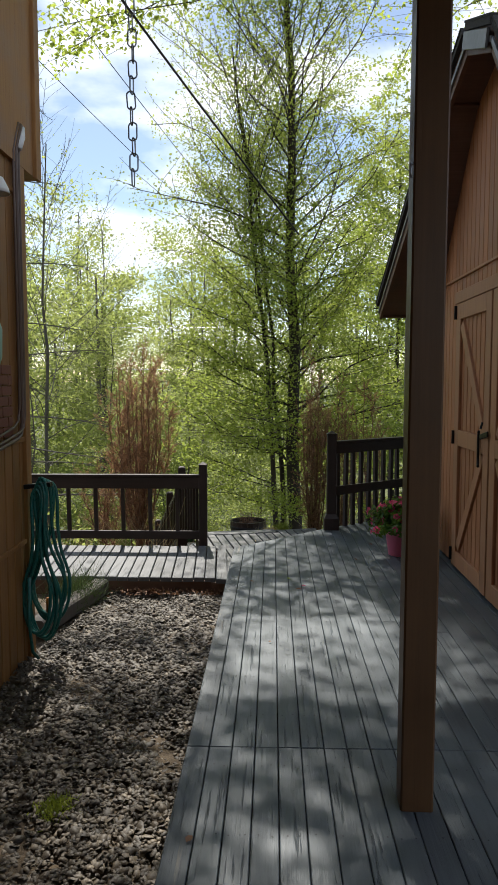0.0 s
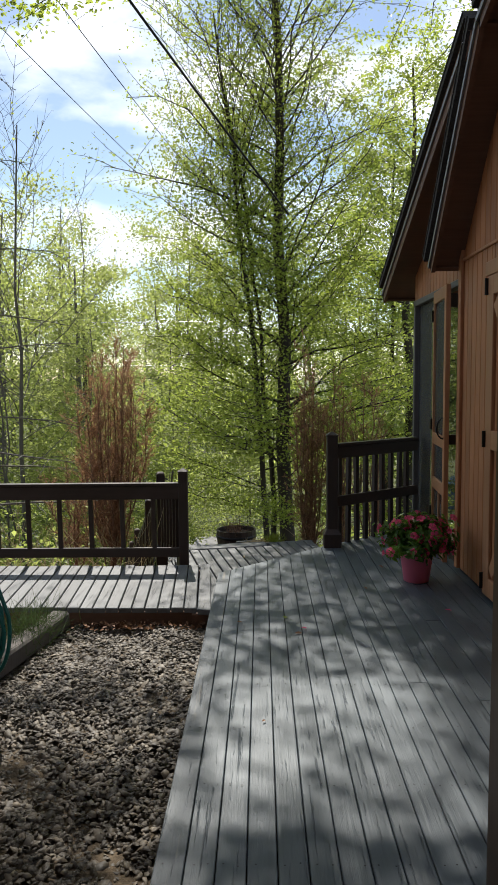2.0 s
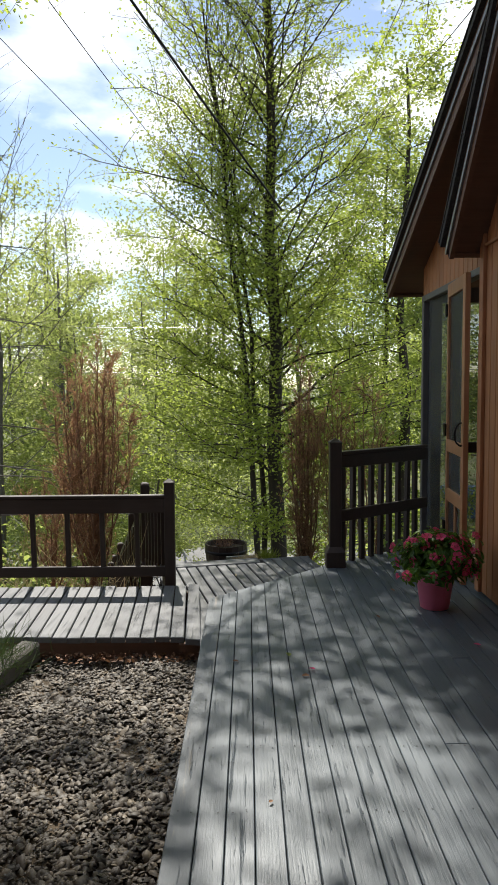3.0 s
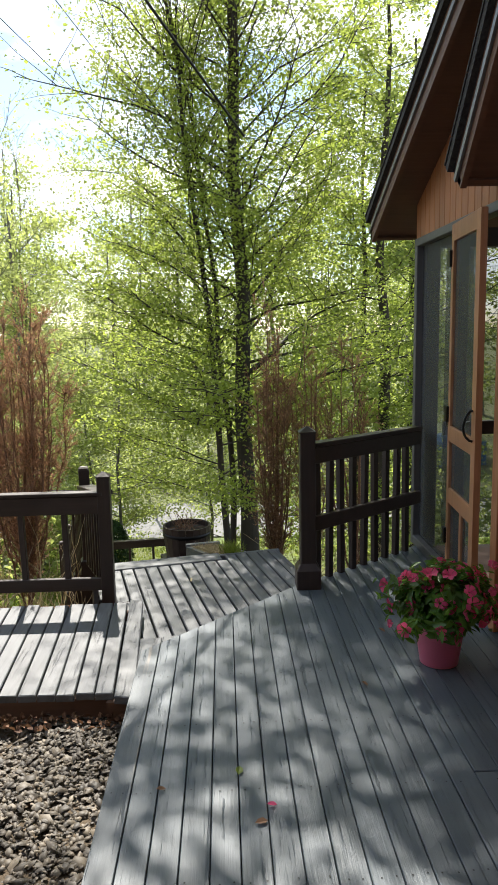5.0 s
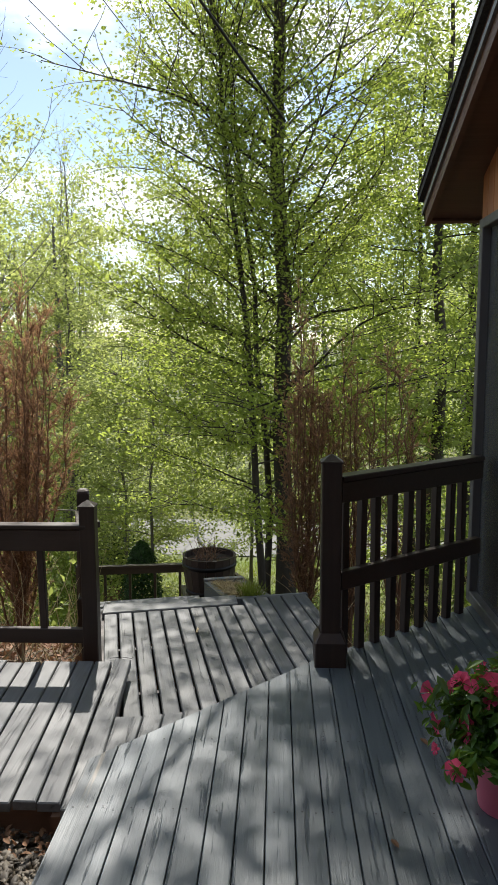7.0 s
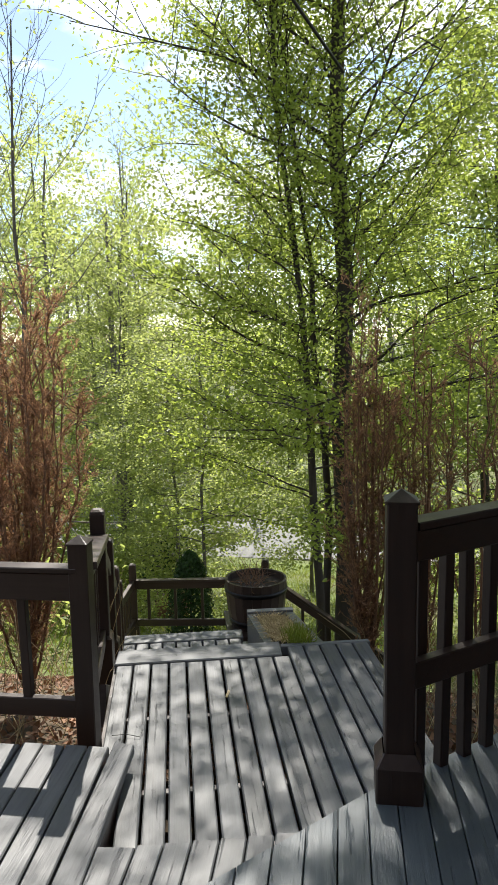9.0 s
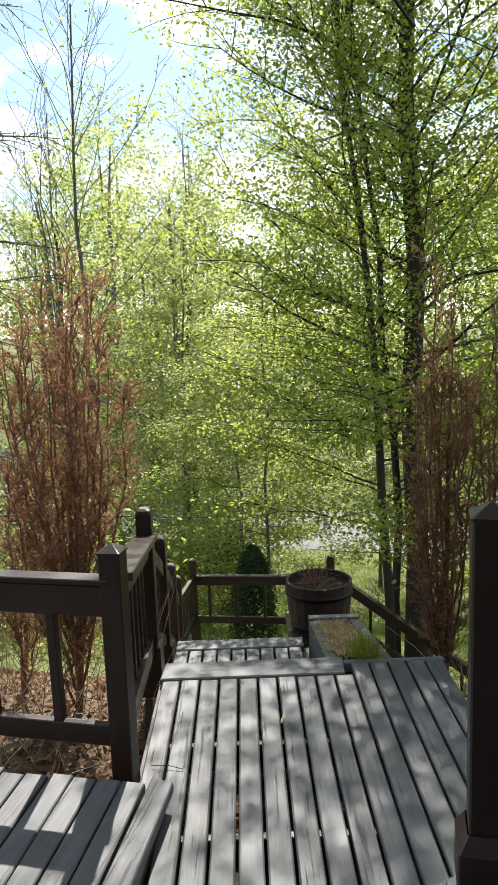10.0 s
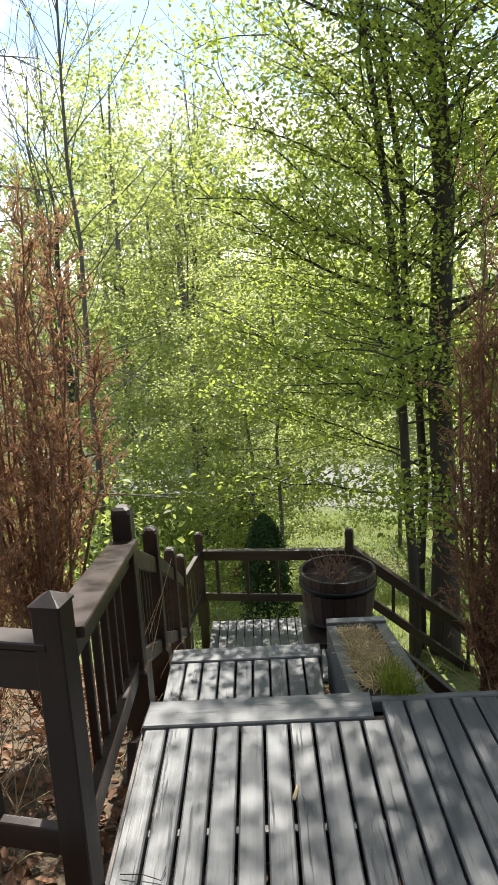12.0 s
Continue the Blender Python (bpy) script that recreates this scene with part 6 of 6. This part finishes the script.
def box_planter():
    t = thing("planter_box", st(0.07, 0.6, -0.9), "long weathered planter box filled with straw and grass", "planter")
    # four sloping sides follow the stairs down
    def side(v0, v1, name):
        pts = [st(v0, 0.035, -0.452), st(v1, 0.035, -0.452), st(v0, 1.22, -0.71), st(v1, 1.22, -0.71)]
        v = [Vector(p) for p in pts] + [Vector(p) - Vector((0, 0, 0.42)) for p in pts]
        f = [(0, 1, 3, 2), (4, 6, 7, 5), (0, 4, 5, 1), (2, 3, 7, 6), (0, 2, 6, 4), (1, 5, 7, 3)]
        part(name, mesh_data(name, v, f), M_LANDING, t)
    side(-0.09, -0.035, "side_board")
    side(0.20, 0.265, "side_board")
    bar_part("end_board", st(-0.04, 0.055, -0.57), st(0.18, 0.055, -0.57), 0.035, 0.2, M_NOSING, t)
    bar_part("end_board", st(-0.04, 1.20, -0.80), st(0.18, 1.20, -0.80), 0.035, 0.2, M_NOSING, t)
    bar_part("top_board", st(-0.09, 1.225, -0.70), st(0.265, 1.225, -0.70), 0.06, 0.03, M_NOSING, t)
    n = 10
    v, f = [], []
    for j in range(n + 1):
        for i in range(4):
            u = 0.02 + 1.16 * j / n
            p = st(-0.045 + 0.23 * i / 3, u, -0.45 - 0.25 * u + 0.012 * math.sin(i * 2 + j * 1.7))
            v.append(p)
    f = [(4 * j + i, 4 * j + i + 1, 4 * j + i + 5, 4 * j + i + 4) for j in range(n) for i in range(3)]
    part("soil", mesh_data("soil", v, f, True), M_SOIL, t)
    nr = np.random.default_rng(9)
    m = 2600
    vv, uu = nr.uniform(-0.03, 0.17, m), nr.uniform(0.1, 1.18, m)
    c = np.array([st(a, b, -0.425 - 0.25 * b) for a, b in zip(vv, uu)])
    d = np.stack([nr.normal(0, 1, m), nr.normal(0, 1, m), nr.normal(0.05, 0.25, m)], 1)
    a, b = blade_leaves(nr, c, d, 0.08, 0.005)
    part("straw", array_mesh("straw", a, b), M_STRAW, t, "dry straw mulch")
    m = 420
    c = np.array([st(a, b, -0.45 - 0.25 * b) for a, b in zip(nr.normal(0.12, 0.035, m), np.abs(nr.normal(0.12, 0.12, m)))])
    a, b = blade_leaves(nr, c, np.array([0, 0, 1.0]) + nr.normal(size=(m, 3)) * 0.4, 0.11, 0.006)
    tagged(part("grass", array_mesh("grass", a, b), M_GRASSBLADE, t, "green grass tuft"), kind="stuff")


def far_planter():
    c = G(-3.0, 19.2)
    t = thing("round_planter", c, "round brown wooden planter with a green shrub by the lawn", "planter")
    part("tub", mesh_data("tub", *lathe([(0.30, -0.05), (0.34, 0.0), (0.36, 0.18), (0.345, 0.2), (0.37, 0.38), (0.36, 0.55), (0.33, 0.55), (0.0, 0.5)], c, 24), True), M_DEADBARK, t)
    nr = np.random.default_rng(4)
    p = nr.normal(size=(1500, 3)) * np.array([0.28, 0.28, 0.35]) + np.array(c) + np.array([0, 0, 1.0])
    v, f = ellipse_leaves(nr, p, nr.normal(size=p.shape) + np.array([0, 0, 0.6]), 0.07)
    part("foliage", array_mesh("foliage", v, f), M_SHRUB, t)


def ties():
    t = thing("edging_timber", (-1.4, 6.2, -0.5), "mossy grey edging timber lying beside the gravel", "timber")
    part("beam", mesh_data("beam", *bar((-1.62, 5.45, -0.41), (-1.40, 6.58, -0.41), 0.14, 0.13, 0.015)), M_TWIG, t)
    nr = np.random.default_rng(6)
    k = thing("grass_clump", (-1.5, 6.3, -0.4), "wispy grey-green plant growing by the house corner", "plant")
    c = np.array([(-1.52, 6.2, -0.36)]) + nr.normal(size=(700, 3)) * np.array([0.10, 0.16, 0.05])
    v, f = blade_leaves(nr, c, np.array([0.25, 0, 0.8]) + nr.normal(size=(700, 3)) * 0.6, 0.16, 0.004)
    tagged(part("grass_tuft", array_mesh("grass_tuft", v, f), M_NEEDLE, k), kind="stuff")


def fallen_bits():
    nr = np.random.default_rng(3)
    for x, y, s, mat, lab, cat in ((0.97, 6.5, 0.05, M_LITTER, "dry red-brown fallen flower on the deck", "fallen flower"), (0.30, 5.12, 0.04, M_LITTER, "small dark dead leaf on the grey deck", "leaf"), (0.78, 5.96, 0.035, M_LITTER, "small dark dead leaf on the grey deck", "leaf"),
                                   (0.238, 5.384, 0.06, M_GRASSBLADE, "pale green fallen leaf on the grey deck", "leaf"), (0.337, 5.20, 0.045, M_PETAL, "pink fallen petal on the grey deck", "petal"), (0.11, 4.12, 0.02, M_LITTER, "dark knot hole chip on the deck", "chip"),
                                   (-0.13, 2.42, 0.035, M_LITTER, "brown acorn-sized bud on the deck edge", "bud"), (1.2, 5.5, 0.03, M_PETAL, "small pink fallen petal on the deck", "petal"), (-0.02, 5.3, 0.03, M_LITTER, "small dark dead leaf on the grey deck", "leaf")):
        v, f = ellipse_leaves(nr, np.array([(x, y, 0.007)]), np.array([(0.15, -0.1, 1.0)]), s, 1.1, 0.1)
        tagged(part("fallen_leaf", mesh_data("fallen_leaf", [tuple(map(float, p)) for p in v], [tuple(map(int, q)) for q in f]), mat), lab, cat)
    v, f = prism([(-0.083, 8.525), (-0.071, 8.52), (-0.067, 8.59), (-0.081, 8.605)], ZL + 0.001, ZL + 0.005)
    tagged(part("wood_splinter", mesh_data("wood_splinter", v, f), M_STRAW), "pale tan wood splinter lying on the landing boards", "splinter")
    w = tagged(part("wire_tie", mesh_data("wire_tie", *tube([st(-0.93, -0.92, ZL + 0.008), st(-0.86, -0.93, ZL + 0.014), st(-0.80, -0.95, ZL + 0.008), st(-0.79, -0.90, ZL + 0.012)], 0.0016, 5), True), M_IRON), "short rusty wire lying on the landing boards", "wire")
    b = tagged(part("blue_tarp", mesh_data("blue_tarp", *box(9.4, 12.6, 36.6, 38.0, ground_z(11, 37) + 0.0, ground_z(11, 37) + 1.5, 0.3)), M_BLUE), "faded blue covered trailer glimpsed through the trees", "trailer")


flower_pot()
hose()
wall_lamp()
chain()
gutter()
cables()
barrel_planter()
box_planter()
far_planter()
ties()
fallen_bits()
